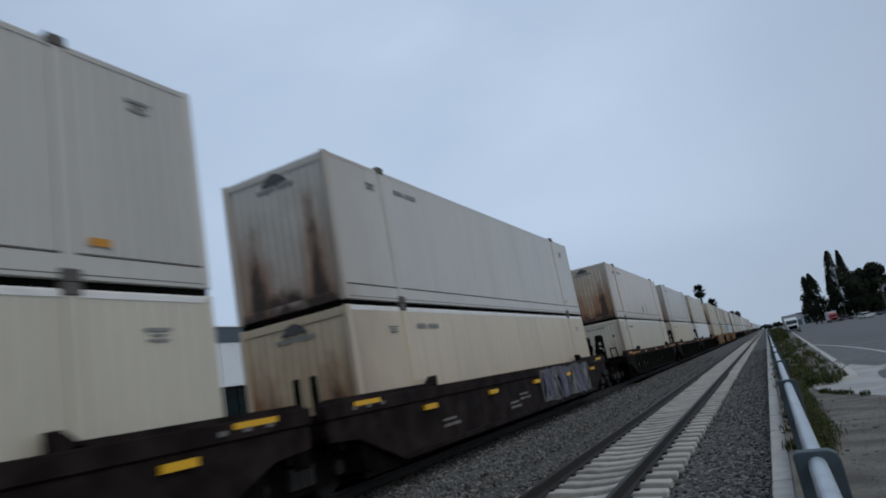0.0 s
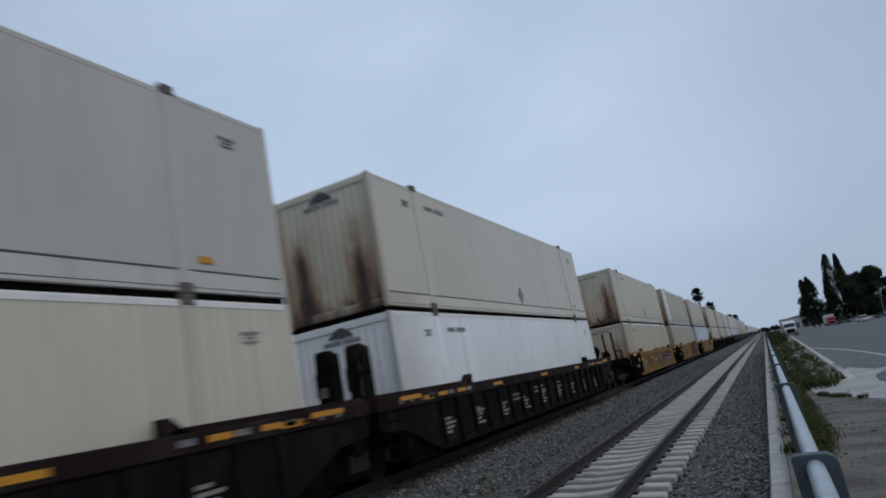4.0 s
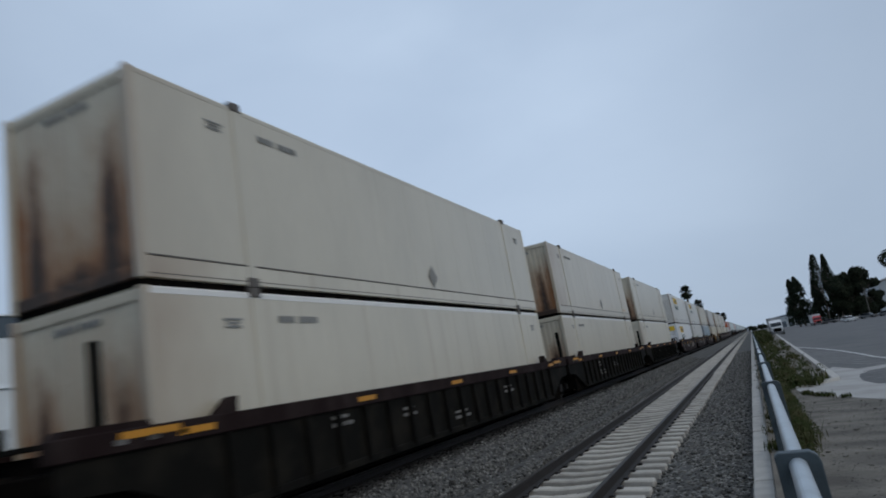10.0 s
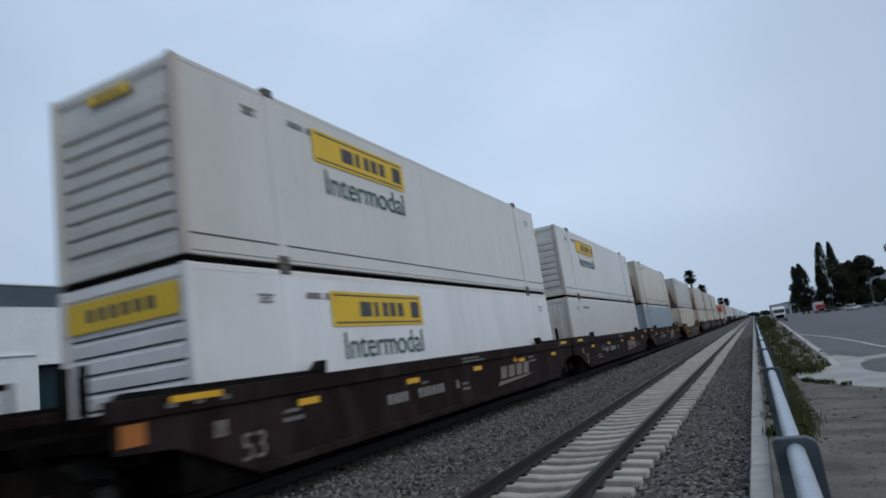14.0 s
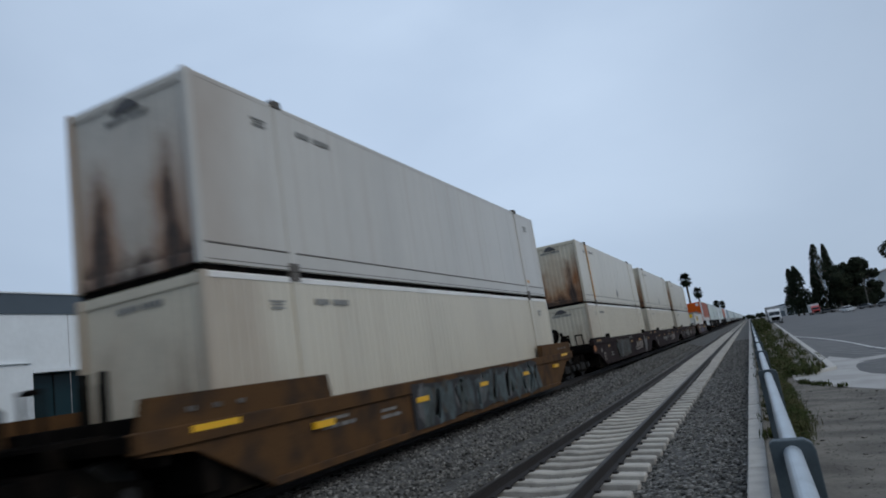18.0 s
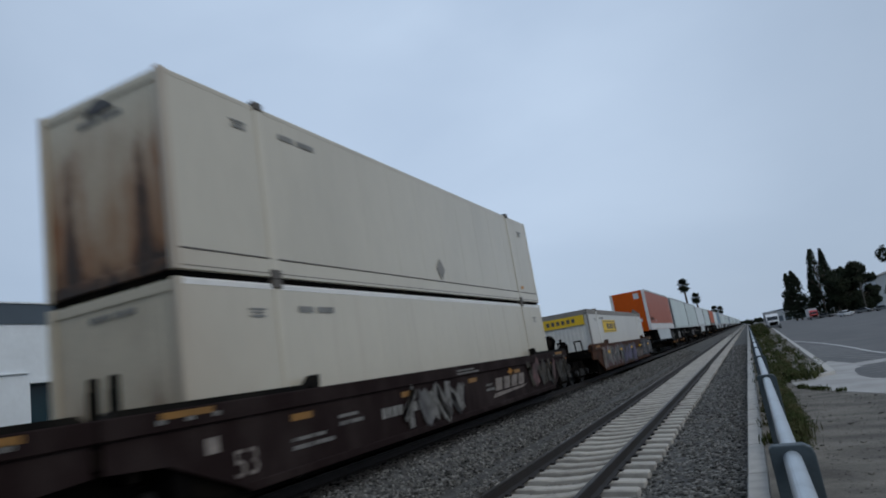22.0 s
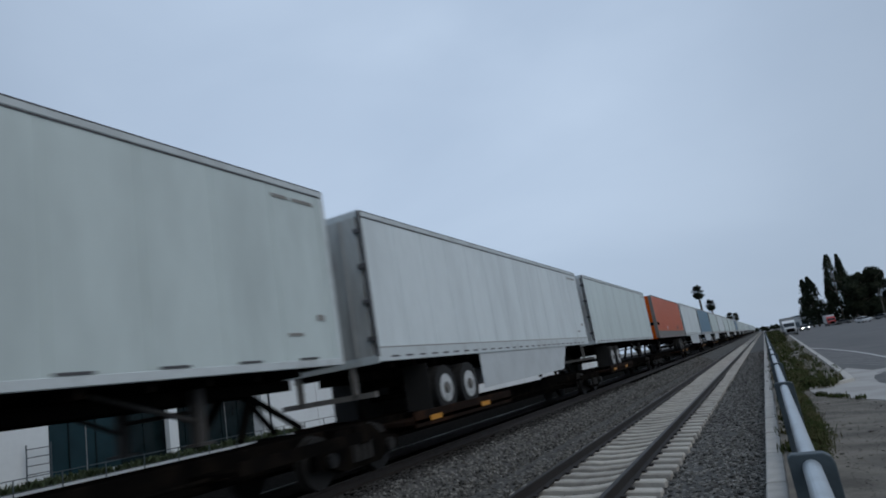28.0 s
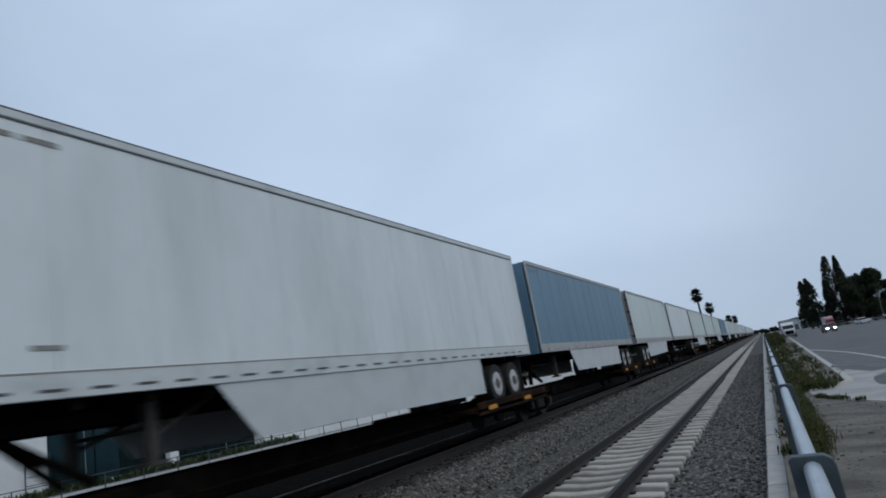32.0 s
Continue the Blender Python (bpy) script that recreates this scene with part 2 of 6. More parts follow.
KERBMAT = mat("pale_kerb_concrete", (0.44, 0.425, 0.40), 0.85, vary=0.2, scale=4, fine=70, bump=0.25, per_object=0.06)
BALLAST = mat("ballast_bed", (0.045, 0.044, 0.042), 0.95, vary=0.7, scale=5, fine=17, bump=1.0, second=(0.10, 0.098, 0.094), split=(.35, .75))
# oily ballast; the train's shade is painted into this near-black colour
OILYSHADE = mat("oily_ballast", (0.009, 0.0085, 0.008), 0.95, vary=0.6, scale=6, fine=28, bump=1.0, second=(0.018, 0.0165, 0.0145), spec=0.0)
STONE = mat("ballast_stone", (0.121, 0.118, 0.11), 0.9, vary=0.35, scale=9, fine=60, bump=0.2)
ASPHALT = mat("asphalt", (0.088, 0.089, 0.091), 0.9, vary=0.25, scale=0.25, fine=30, bump=0.3, second=(0.116, 0.115, 0.114), split=(.4, .65))
EARTH = mat("dry_earth", (0.165, 0.15, 0.128), 0.95, vary=0.55, scale=1.6, fine=30, bump=0.9, second=(0.075, 0.068, 0.057), stretch=(0.6, 1.1, 1), split=(0.38, 0.66))
FARLAND = mat("far_ground", (0.15, 0.15, 0.14), 0.95, vary=0.3, scale=0.05, fine=2, bump=0)
PIPE = mat("galvanised_pipe", (0.40, 0.45, 0.49), 0.38, 0.4, vary=0.15, scale=5, bump=0.05)
CLAMP = mat("grey_blue_steel", (0.055, 0.075, 0.088), 0.6, 0.2, vary=0.25)
LEAF = mat("weed_leaves", (0.034, 0.047, 0.015), 0.85, vary=0.6, scale=2.2, second=(0.10, 0.088, 0.046), split=(.42, .72), spec=0.1)
DARKLEAF = mat("dark_foliage", (0.012, 0.018, 0.010), 0.85, vary=0.5, scale=0.6, second=(0.024, 0.03, 0.016), spec=0.15)
BARK = mat("bark", (0.09, 0.07, 0.055), 0.9, vary=0.4)
YARD = mat("dark_yard_paving", (0.016, 0.016, 0.0165), 0.95, vary=0.4, scale=0.4, fine=20, bump=0.3, second=(0.03, 0.03, 0.03), spec=0.0)


# ---- builders ----
def part(name, bm, material, parent, label=""):
    """Links a bmesh (or a ready mesh) as one mesh object under a thing or under a part."""
    if isinstance(bm, bpy.types.Mesh):
        me = bm
    else:
        me = bpy.data.meshes.new(name)
        bm.to_mesh(me)
        bm.free()
        me.materials.append(material)
    ob = new(name, me)
    ob.parent = parent
    if label:
        ob["label"] = label
    return ob


def thing(name, label, category, x=0.0, y=0.0, z=0.0, group="", kind=""):
    ob = new(name)
    ob.location = (x, y, z)
    ob.empty_display_size = 0.3
    return tagged(ob, label, category, group, kind)


def box(bm, x0, x1, y0, y1, z0, z1, bevel=0.0):
    vs = bmesh.ops.create_cube(bm, size=1.0)["verts"]
    for v in vs:
        v.co = ((x0 + x1) / 2 + v.co.x * (x1 - x0), (y0 + y1) / 2 + v.co.y * (y1 - y0), (z0 + z1) / 2 + v.co.z * (z1 - z0))
    if bevel:
        bmesh.ops.bevel(bm, geom=list({e for v in vs for e in v.link_edges}), offset=bevel, segments=1, affect="EDGES")
    return bm


def B(*boxes, bevel=0.0):
    bm = bmesh.new()
    for b in boxes:
        box(bm, *b, bevel=bevel)
    return bm


def rod(bm, p, q, r, sides=10, r2=None):
    p, q = Vector(p), Vector(q)
    m = Matrix.Translation((p + q) / 2) @ (q - p).to_track_quat("Z", "Y").to_matrix().to_4x4()
    bmesh.ops.create_cone(bm, cap_ends=True, segments=sides, radius1=r, radius2=r if r2 is None else r2, depth=(q - p).length, matrix=m)
    return bm


def R_(*rods, sides=8):
    bm = bmesh.new()
    for p, q, r in rods:
        rod(bm, p, q, r, sides)
    return bm


def prism(bm, outline, axis, a, b):
    """Extrudes an outline of 2D points along an axis from a to b."""
    def at(p, d):
        return {"x": (d, p[0], p[1]), "y": (p[0], d, p[1]), "z": (p[0], p[1], d)}[axis]
    lo, hi = [bm.verts.new(at(p, a)) for p in outline], [bm.verts.new(at(p, b)) for p in outline]
    n = len(outline)
    bm.faces.new(lo)
    bm.faces.new(hi)
    for i in range(n):
        bm.faces.new((lo[i], lo[(i + 1) % n], hi[(i + 1) % n], hi[i]))
    bmesh.ops.recalc_face_normals(bm, faces=bm.faces)
    return bm


def P_(outline, axis, a, b):
    return prism(bmesh.new(), outline, axis, a, b)


def structure(name, bm, material, label="", category="ground"):
    return tagged(part(name, bm, material, None), label, category, kind="structure")


def ribbon(bm, points, width, axis_x):
    """A flat painted stroke along points (y, z) on the plane x = axis_x."""
    pts = [Vector((0, y, z)) for y, z in points]
    prev = None
    for i, p in enumerate(pts):
        d = (pts[min(i + 1, len(pts) - 1)] - pts[max(i - 1, 0)]).normalized()
        s = Vector((0, -d.z, d.y)) * width / 2
        pair = [bm.verts.new((axis_x, p.y + s.y, p.z + s.z)), bm.verts.new((axis_x, p.y - s.y, p.z - s.z))]
        if prev:
            bm.faces.new((prev[0], prev[1], pair[1], pair[0]))
        prev = pair


# ---- the ground and the line ----
XN, XT, ZT = -3.16, -7.73, 0.445      # centre of the empty track, centre of the train's track, its rail height
structure("ground", B((-3000, 3000, -3000, 3000, -6.0, -2.6)), FARLAND, "flat dusty open land around the railway")
bm = P_([(-0.46, -0.6), (-0.46, -0.27), (-1.7, -0.25), (-1.8, -0.32), (-4.5, -0.32), (-4.6, -0.25), (-5.3, -0.2), (-5.75, 0.02), (-6.3, 0.235), (-6.3, -0.6)], "y", -560, 1200)
structure("ballast_bed", bm, BALLAST, "grey crushed stone bed under concrete ties")
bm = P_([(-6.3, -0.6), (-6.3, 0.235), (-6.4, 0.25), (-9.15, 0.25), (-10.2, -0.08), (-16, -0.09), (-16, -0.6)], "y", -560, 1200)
structure("ballast_bed_train", bm, OILYSHADE, "oily stone bed under the train, its shade painted dark")
bm = B((-60, -16, -560, 1200, -0.6, -0.1))
structure("yard", bm, YARD, "dark paved yard behind the train")

RAIL_PROFILE = [(-0.078, -0.186), (0.078, -0.186), (0.078, -0.168), (0.02, -0.14), (0.018, -0.055), (0.039, -0.04), (0.039, 0.0), (-0.039, 0.0), (-0.039, -0.04), (-0.018, -0.055), (-0.02, -0.14), (-0.078, -0.168)]


def track(name, x, z, label):
    t = thing(name, label, "railway track", x, 0, z, kind="structure")
    for side in (-0.753, 0.753):
        r = part("rail", P_([(side + px, pz) for px, pz in RAIL_PROFILE], "y", -560, 1200), RAILSIDE, t, "rusty brown steel rail")
        part("railhead", B((side - 0.028, side + 0.028, -560, 1200, 0.0, 0.003)), RAILTOP, r, "worn shiny running surface")
    return t


near_track = track("empty_track", XN, 0.0, "empty railway track on pale concrete ties")
train_track = track("train_track", XT, ZT, "railway track under the train, in oily ballast darkened for shade")
bm2 = P_([(-1.3, -0.42), (1.3, -0.42), (1.3, -0.215), (0.9, -0.186), (0.5, -0.19), (0.25, -0.222), (-0.25, -0.222), (-0.5, -0.19), (-0.9, -0.186), (-1.3, -0.215)], "y", -0.118, 0.118)
tie_mesh = bpy.data.meshes.new("tie")
bmesh.ops.bevel(bm2, geom=bm2.edges[:], offset=0.02, segments=1, affect="EDGES")
bm2.to_mesh(tie_mesh)
bm2.free()
tie_mesh.materials.append(CONCRETE)
clip_bm = bmesh.new()
for s in (-0.753, 0.753):
    for o in (-0.11, 0.11):
        box(clip_bm, s + o - 0.04, s + o + 0.04, -0.055, 0.055, -0.2, -0.15, bevel=0.01)
clip_mesh = bpy.data.meshes.new("rail_clip")
clip_bm.to_mesh(clip_mesh)
clip_bm.free()
clip_mesh.materials.append(RAILSIDE)
rng = random.Random(5)
for i in range(-24, 200):
    t = part("tie", tie_mesh, None, near_track)
    t.location = (rng.uniform(-0.02, 0.02), 1.0 + 0.61 * i, rng.uniform(-0.008, 0.006))
    t.rotation_euler = (0, 0, rng.uniform(-0.008, 0.008))
    if i < 60:
        part("rail_clips", clip_mesh, None, t)
bm = bmesh.new()
for i in range(200, 1000):
    y = 1.0 + 0.61 * i
    box(bm, -1.3, 1.3, y - 0.125, y + 0.125, -0.4, -0.2)
tagged(part("far_ties", bm, CONCRETE, near_track), kind="stuff")
bm = bmesh.new()
for i in range(300):
    y = 0.6 + 0.55 * i
    box(bm, -1.27, 1.27, y - 0.11, y + 0.11, -0.3, -0.175)
tagged(part("wooden_ties", bm, SOOT, train_track), kind="stuff")


def scatter_stones(name, count, spread, size, material, label, seed):
    """Loose broken stones as real lumps, joined in one mesh."""
    g = np.random.default_rng(seed)
    cube = np.array([(x, y, z) for x in (-1, 1) for y in (-1, 1) for z in (-1, 1)], float)
    quads = np.array([(0, 1, 3, 2), (4, 6, 7, 5), (0, 4, 5, 1), (2, 3, 7, 6), (0, 2, 6, 4), (1, 5, 7, 3)])
    x, y, z = spread(g, count)
    s = size * g.uniform(0.55, 1.25, count)
    a = g.uniform(0, 6.28, count)
    v = cube[None] * g.uniform(0.45, 1.0, (count, 8, 3)) * s[:, None, None] * 0.5
    v[:, :, 2] *= 0.75
    c, n = np.cos(a)[:, None], np.sin(a)[:, None]
    px, py = v[:, :, 0] * c - v[:, :, 1] * n, v[:, :, 0] * n + v[:, :, 1] * c
    v = np.stack([px + x[:, None], py + y[:, None], v[:, :, 2] + z[:, None]], -1).reshape(-1, 3)
    f = (quads[None] + 8 * np.arange(count)[:, None, None]).reshape(-1, 4)
    me = bpy.data.meshes.new(name)
    me.from_pydata(v.tolist(), [], f.tolist())
    me.materials.append(material)
    return tagged(new(name, me), label, "gravel", kind="stuff")


def island_tint(m, low, high):
    """Each loose piece of a joined mesh takes its own tone."""
    n, bsdf = m.node_tree.nodes, m.node_tree.nodes["Principled BSDF"]
    base = bsdf.inputs["Base Color"].links[0].from_socket
    geo, rng_, mul = n.new("ShaderNodeNewGeometry"), n.new("ShaderNodeMapRange"), n.new("ShaderNodeVectorMath")
    mul.operation = "SCALE"
    rng_.inputs["To Min"].default_value, rng_.inputs["To Max"].default_value = low, high
    link(m, geo.outputs["Random Per Island"], rng_.inputs["Value"])
    link(m, base, mul.inputs[0])
    link(m, rng_.outputs[0], mul.inputs["Scale"])
    link(m, mul.outputs[0], bsdf.inputs["Base Color"])


island_tint(STONE, 0.2, 2.3)


def near_bed(g, n):
    y = 3.6 + 66 * g.random(n) ** 2.1
    x = g.uniform(-6.35, -0.48, n)
    z = np.where(x > -1.75, -0.262, np.where(x < -5.2, np.where(x < -5.75, 0.02 + (-5.75 - x) * 0.39, -0.21 + (-5.2 - x) * 0.42), np.where(x < -4.55, -0.24, -0.315))) + g.uniform(-0.012, 0.018, n)
    return x, y, z


def rear_bed(g, n):
    x, y, z = near_bed(g, n)
    return x, g.uniform(-14, 4.5, n), z


def train_bed(g, n):
    y = 4.0 + 30 * g.random(n) ** 1.5
    x = g.uniform(-7.4, -6.2, n)
    z = np.where(x > -6.35, 0.02 + (-5.75 - x) * 0.39, 0.255) + g.uniform(-0.012, 0.018, n)
    return x, y, z


scatter_stones("ballast_stones", 72000, near_bed, 0.058, STONE, "loose grey crushed ballast stones between the tracks", 3)
scatter_stones("rear_ballast_stones", 14000, rear_bed, 0.058, STONE, "loose grey ballast stones farther back along the track", 6)
# the stones' dark colour holds oil and the shade along the train
OILY_SHADED_STONE = mat("oily_shaded_stone", (0.042, 0.04, 0.038), 0.9, vary=0.35, scale=9, fine=60, bump=0.2)
island_tint(OILY_SHADED_STONE, 0.5, 1.6)
scatter_stones("oily_ballast_stones", 9000, train_bed, 0.06, OILY_SHADED_STONE, "oil-stained ballast stones by the train, shade painted dark", 4)



def shoulder(g, n):
    x = 0.5 + 6 * g.random(n) ** 1.4
    y = 3.0 + (np.minimum(19.0, 20.2 - 2.05 * x) - 3.0) * g.random(n)
    return x, y, -0.058 - 0.03 * (x - 1.0)


DUSTSTONE = mat("dusty_stone", (0.13, 0.12, 0.105), 0.95, vary=0.3, bump=0.1)
island_tint(DUSTSTONE, 0.4, 1.5)
scatter_stones("shoulder_gravel", 5000, shoulder, 0.022, DUSTSTONE, "small dusty gravel on the packed earth shoulder", 8)
scatter_stones("shoulder_stones", 260, shoulder, 0.06, DUSTSTONE, "scattered dusty stones on the shoulder", 9)

# kerb of cast pieces along the ballast
kerb = thing("kerb", "pale cast concrete kerb along the ballast", "kerb", 0, 0, 0, kind="structure")
kerb_mesh = bpy.data.meshes.new("kerb_piece")
bm = B((-0.44, -0.19, 0.032, 2.168, -0.5, -0.1), bevel=0.018)
bm.to_mesh(kerb_mesh)
bm.free()
kerb_mesh.materials.append(KERBMAT)
for i in range(-6, 94):
    k = part("kerb_piece", kerb_mesh, None, kerb)
    k.location = (rng.uniform(-0.006, 0.006), 7.2 + 2.2 * (i - 4), rng.uniform(-0.008, 0.008))
part("joint_fill", B((-0.434, -0.196, -16, 206, -0.5, -0.135)), OILYSHADE, kerb)
part("kerb_run", B((-0.44, -0.19, 205.2, 900, -0.5, -0.1)), KERBMAT, kerb)

# pipe rail
RX, RZ, RR = 0.062, 0.895, 0.055
fence = thing("pipe_railing", "galvanised steel pipe railing on square posts beside the kerb", "railing", RX, 0, -0.2, kind="structure")
rz = RZ + 0.2
for i in range(-2, 34):
    y0 = 4.78 + 6.1 * (i - 2)
    part("pipe", R_(((0, y0 + 0.05, rz), (0, y0 + 6.05, rz), RR), sides=20), PIPE, fence)
    part("middle_rail", R_(((-0.02, y0 + 0.05, rz - 0.5), (-0.02, y0 + 6.05, rz - 0.5), 0.04), sides=14), CLAMP, fence, "dark lower pipe rail")
    part("collar", R_(((0, y0 + 0.05, rz), (0, y0 + 0.11, rz), RR * 1.28), sides=20), CLAMP, fence, "dark grey pipe collar")
    post = bmesh.new()
    prism(post, [(-0.125, 0), (0.135, 0), (0.135, rz + 0.02), (0.12, rz + 0.06), (0.08, rz + 0.085), (-0.1, rz + 0.09), (-0.125, rz + 0.07)], "y", y0 - 0.05, y0 + 0.05)
    bmesh.ops.bevel(post, geom=post.edges[:], offset=0.006, segments=1, affect="EDGES")
    part("post", post, CLAMP, fence, "wide dark blue-grey steel post with a rounded head")
part("far_pipe", R_(((0, 4.78 + 6.1 * 32, rz), (0, 600, rz), RR), sides=10), PIPE, fence)

# verge, road and apron; the yard falls gently away from the line
FALL = 0.03


def fall(ob):
    for v in ob.data.vertices:
        v.co.z -= FALL * (v.co.x - 1.0)
    return ob


def yard_z(x):
    return -0.07 - FALL * (x - 1.0)


APRON = mat("pale_apron_concrete", (0.36, 0.352, 0.34), 0.85, vary=0.22, scale=0.8, fine=30, bump=0.2, second=(0.27, 0.262, 0.25))
JOINT = [(14, -4), (9, 5), (5, 11), (2.3, 15.8), (1.47, 17.3), (0.76, 19.1), (0.72, 20.6)]     # edge of the apron towards the shoulder
bm = P_([(-0.18, -30), (14, -30)] + JOINT + [(-0.18, 20.6)], "z", -1.5, -0.056)
fall(structure("dirt_shoulder", bm, EARTH, "grey-brown packed earth beside the railing"))
# dark colour painted in for the weeds and shade between kerb and railing
structure("gutter_soil", B((-0.185, 0.16, -30, 420, -0.2, -0.05)), BARK, "soil strip between kerb and railing, painted dark for shade")
bm = P_([(-0.18, 20.6), (0.7, 20.6), (1.75, 22.0), (1.85, 26), (2.45, 60), (5, 200), (9, 420), (-0.18, 420)], "z", -0.5, -0.02)
structure("verge", bm, EARTH, "weedy earth verge between railing and road")
bm = P_(JOINT + [(1.9, 22.1), (2.02, 26.3), (2.33, 28), (2.83, 25.5), (4.06, 26.3), (14, 33)], "z", -1.5, -0.045)
fall(structure("concrete_apron", bm, APRON, "pale worn concrete driveway apron"))
bm = P_([(3.87, 25.1), (2.96, 24.0), (2.6, 23.2), (2.45, 22.2), (2.37, 20.8), (2.5, 19.7), (2.85, 19.1), (6, 13.5), (14, 0), (14, 31.6)], "z", -0.5, -0.039)
fall(structure("driveway", bm, ASPHALT, "dark asphalt driveway with a rounded corner in the apron", "road"))
bm = P_([(2.33, 28), (2.83, 25.5), (4.06, 26.3), (14, 33), (14, -30), (66, -30), (66, 1000), (14, 1000), (9.15, 420), (5.15, 200), (2.6, 60), (2.02, 26.4)], "z", -1.5, -0.07)
fall(structure("road", bm, ASPHALT, "wide grey asphalt road and truck yard", "road"))
structure("yard_beyond", B((66, 500, -30, 1000, -3.0, yard_z(66))), ASPHALT, "flat grey asphalt yard beyond the road", "road")
KM = []
for (xa, ya), (xb, yb) in (((0.72, 20.6), (1.75, 22.0)), ((1.75, 22.0), (1.85, 26)), ((1.85, 26), (2.45, 60)), ((2.45, 60), (5, 200))):
    KM.append([(xa, ya), (xa + 0.2, ya), (xb + 0.2, yb), (xb, yb)])
verge_kerb = thing("road_kerb", "chipped pale concrete kerb round the verge", "kerb", 0, 0, 0, kind="structure")
for k in KM:
    part("kerb_stone", P_(k, "z", -0.45, 0.02), KERBMAT, verge_kerb)
PAINT = mat("worn_white_road_paint", (0.50, 0.50, 0.49), 0.8, vary=0.3, scale=3)
FADED = mat("faded_road_paint", (0.19, 0.19, 0.188), 0.85, vary=0.4, scale=2)
lines = thing("road_markings", "worn white lines painted on the road", "road marking", 0, 0, 0, kind="structure")
def stroke(points, width, z):
    """A painted line on the road along points (x, y)."""
    left, right = [], []
    for i, (x, y) in enumerate(points):
        xa, ya = points[max(i - 1, 0)]
        xb, yb = points[min(i + 1, len(points) - 1)]
        d = math.hypot(xb - xa, yb - ya)
        ox, oy = (yb - ya) / d * width / 2, -(xb - xa) / d * width / 2
        left.append((x + ox, y + oy))
        right.append((x - ox, y - oy))
    return P_(left + right[::-1], "z", z - 0.004, z)


fall(part("edge_line", stroke([(2.62, 55.0), (3.0, 51.5), (3.45, 47.8), (3.96, 40.6), (4.13, 35.9), (4.2, 31.6), (4.43, 28.5), (6.0, 22.6)], 0.14, -0.062), PAINT, lines))
for i in range(9):     # slanting hatch between the kerb and the edge line
    y = 30.2 + 1.75 * i
    fall(part("hatch_line", stroke([(2.25 + 0.02 * i, y + 2.6), (3.96 - 0.05 * max(0, i - 4), y - 4.9)], 0.12, -0.064), FADED, lines))
for i in range(6):
    y = 20.3 + 0.75 * i
    fall(part("hatch_line", stroke([(2.55 + 0.08 * abs(i - 2), y), (6.5, y + 1.6)], 0.1, -0.034), FADED, lines))


def tufts(name, count, where, height, blades, label, seed, material=LEAF, wide=0.03):
    """Weeds: many bent blades and leaves, joined."""
    g = random.Random(seed)
    v, f = [], []
    for _ in range(count):
        x, y, z, k = where(g)
        for _ in range(blades):
            a, h, lean = g.uniform(0, 6.28), height * k * g.uniform(0.4, 1.1), g.uniform(0.1, 0.75)
            ox, oy = x + g.gauss(0, 0.09 * k), y + g.gauss(0, 0.12 * k)
            dx, dy = math.cos(a), math.sin(a)
            w = wide * g.uniform(0.6, 1.5)
            n = len(v)
            mx, my = ox + dx * h * lean * 0.4, oy + dy * h * lean * 0.4
            v += [(ox - dy * w * 0.4, oy + dx * w * 0.4, z), (ox + dy * w * 0.4, oy - dx * w * 0.4, z), (mx + dy * w, my - dx * w, z + h * 0.6),
                  (mx - dy * w, my + dx * w, z + h * 0.6), (ox + dx * h * lean, oy + dy * h * lean, z + h)]
            f += [(n, n + 1, n + 2, n + 3), (n + 3, n + 2, n + 4)]
    me = bpy.data.meshes.new(name)
    me.from_pydata(v, [], f)
    me.materials.append(material)
    return tagged(new(name, me), label, "weeds", kind="stuff")


def weed_spot(g):
    y = g.uniform(10.2, 20.6)
    return g.uniform(0.2, 0.36) + g.random() ** 2.5 * 0.22 * (0.4 + 0.6 * math.sin(y * 1.7) ** 2), y, -0.06, g.uniform(0.5, 1.2)


def verge_spot(g):
    y = 19.3 + 60 * g.random() ** 1.6
    return g.uniform(0.15, (0.9 if g.random() < 0.45 else 1.72) + 0.0176 * (y - 26) * (y > 26)), y + 1.4, -0.02, g.uniform(0.35, 1.1)


def joint_spot(g):
    q = g.random() ** 1.4
    return 0.8 + 0.75 * q, 19.0 - 1.9 * q + g.uniform(-0.08, 0.08), -0.06, g.uniform(0.3, 0.9)


def far_spot(g):
    y = g.uniform(75, 330)
    return g.uniform(0.1, 1.6 + 0.015 * (y - 60)), y, -0.02, g.uniform(0.8, 1.6)


def leafy(name, count, where, radius, leaves, size, label, seed, material=LEAF):
    """Low bushy weeds: clumps of many small leaves at all angles, joined."""
    g = random.Random(seed)
    v, f = [], []
    for _ in range(count):
        x, y, z, k = where(g)
        for _ in range(leaves):
            a, q, h = g.uniform(0, 6.28), radius * k * math.sqrt(g.random()), g.random()
            c = Vector((x + math.cos(a) * q * (1.1 - h * 0.7), y + math.sin(a) * q * (1.1 - h * 0.7), z + h * radius * 1.6 * k))
            d1 = Vector((g.gauss(0, 1), g.gauss(0, 1), g.gauss(0, 0.8))).normalized()
            d2 = d1.orthogonal().normalized()
            s = size * g.uniform(0.5, 1.3)
            n = len(v)
            v += [tuple(c - d1 * s), tuple(c + d2 * s * 0.4), tuple(c + d1 * s), tuple(c - d2 * s * 0.4)]
            f.append((n, n + 1, n + 2, n + 3))
    me = bpy.data.meshes.new(name)
    me.from_pydata(v, [], f)
    me.materials.append(material)
    return tagged(new(name, me), label, "weeds", kind="stuff")


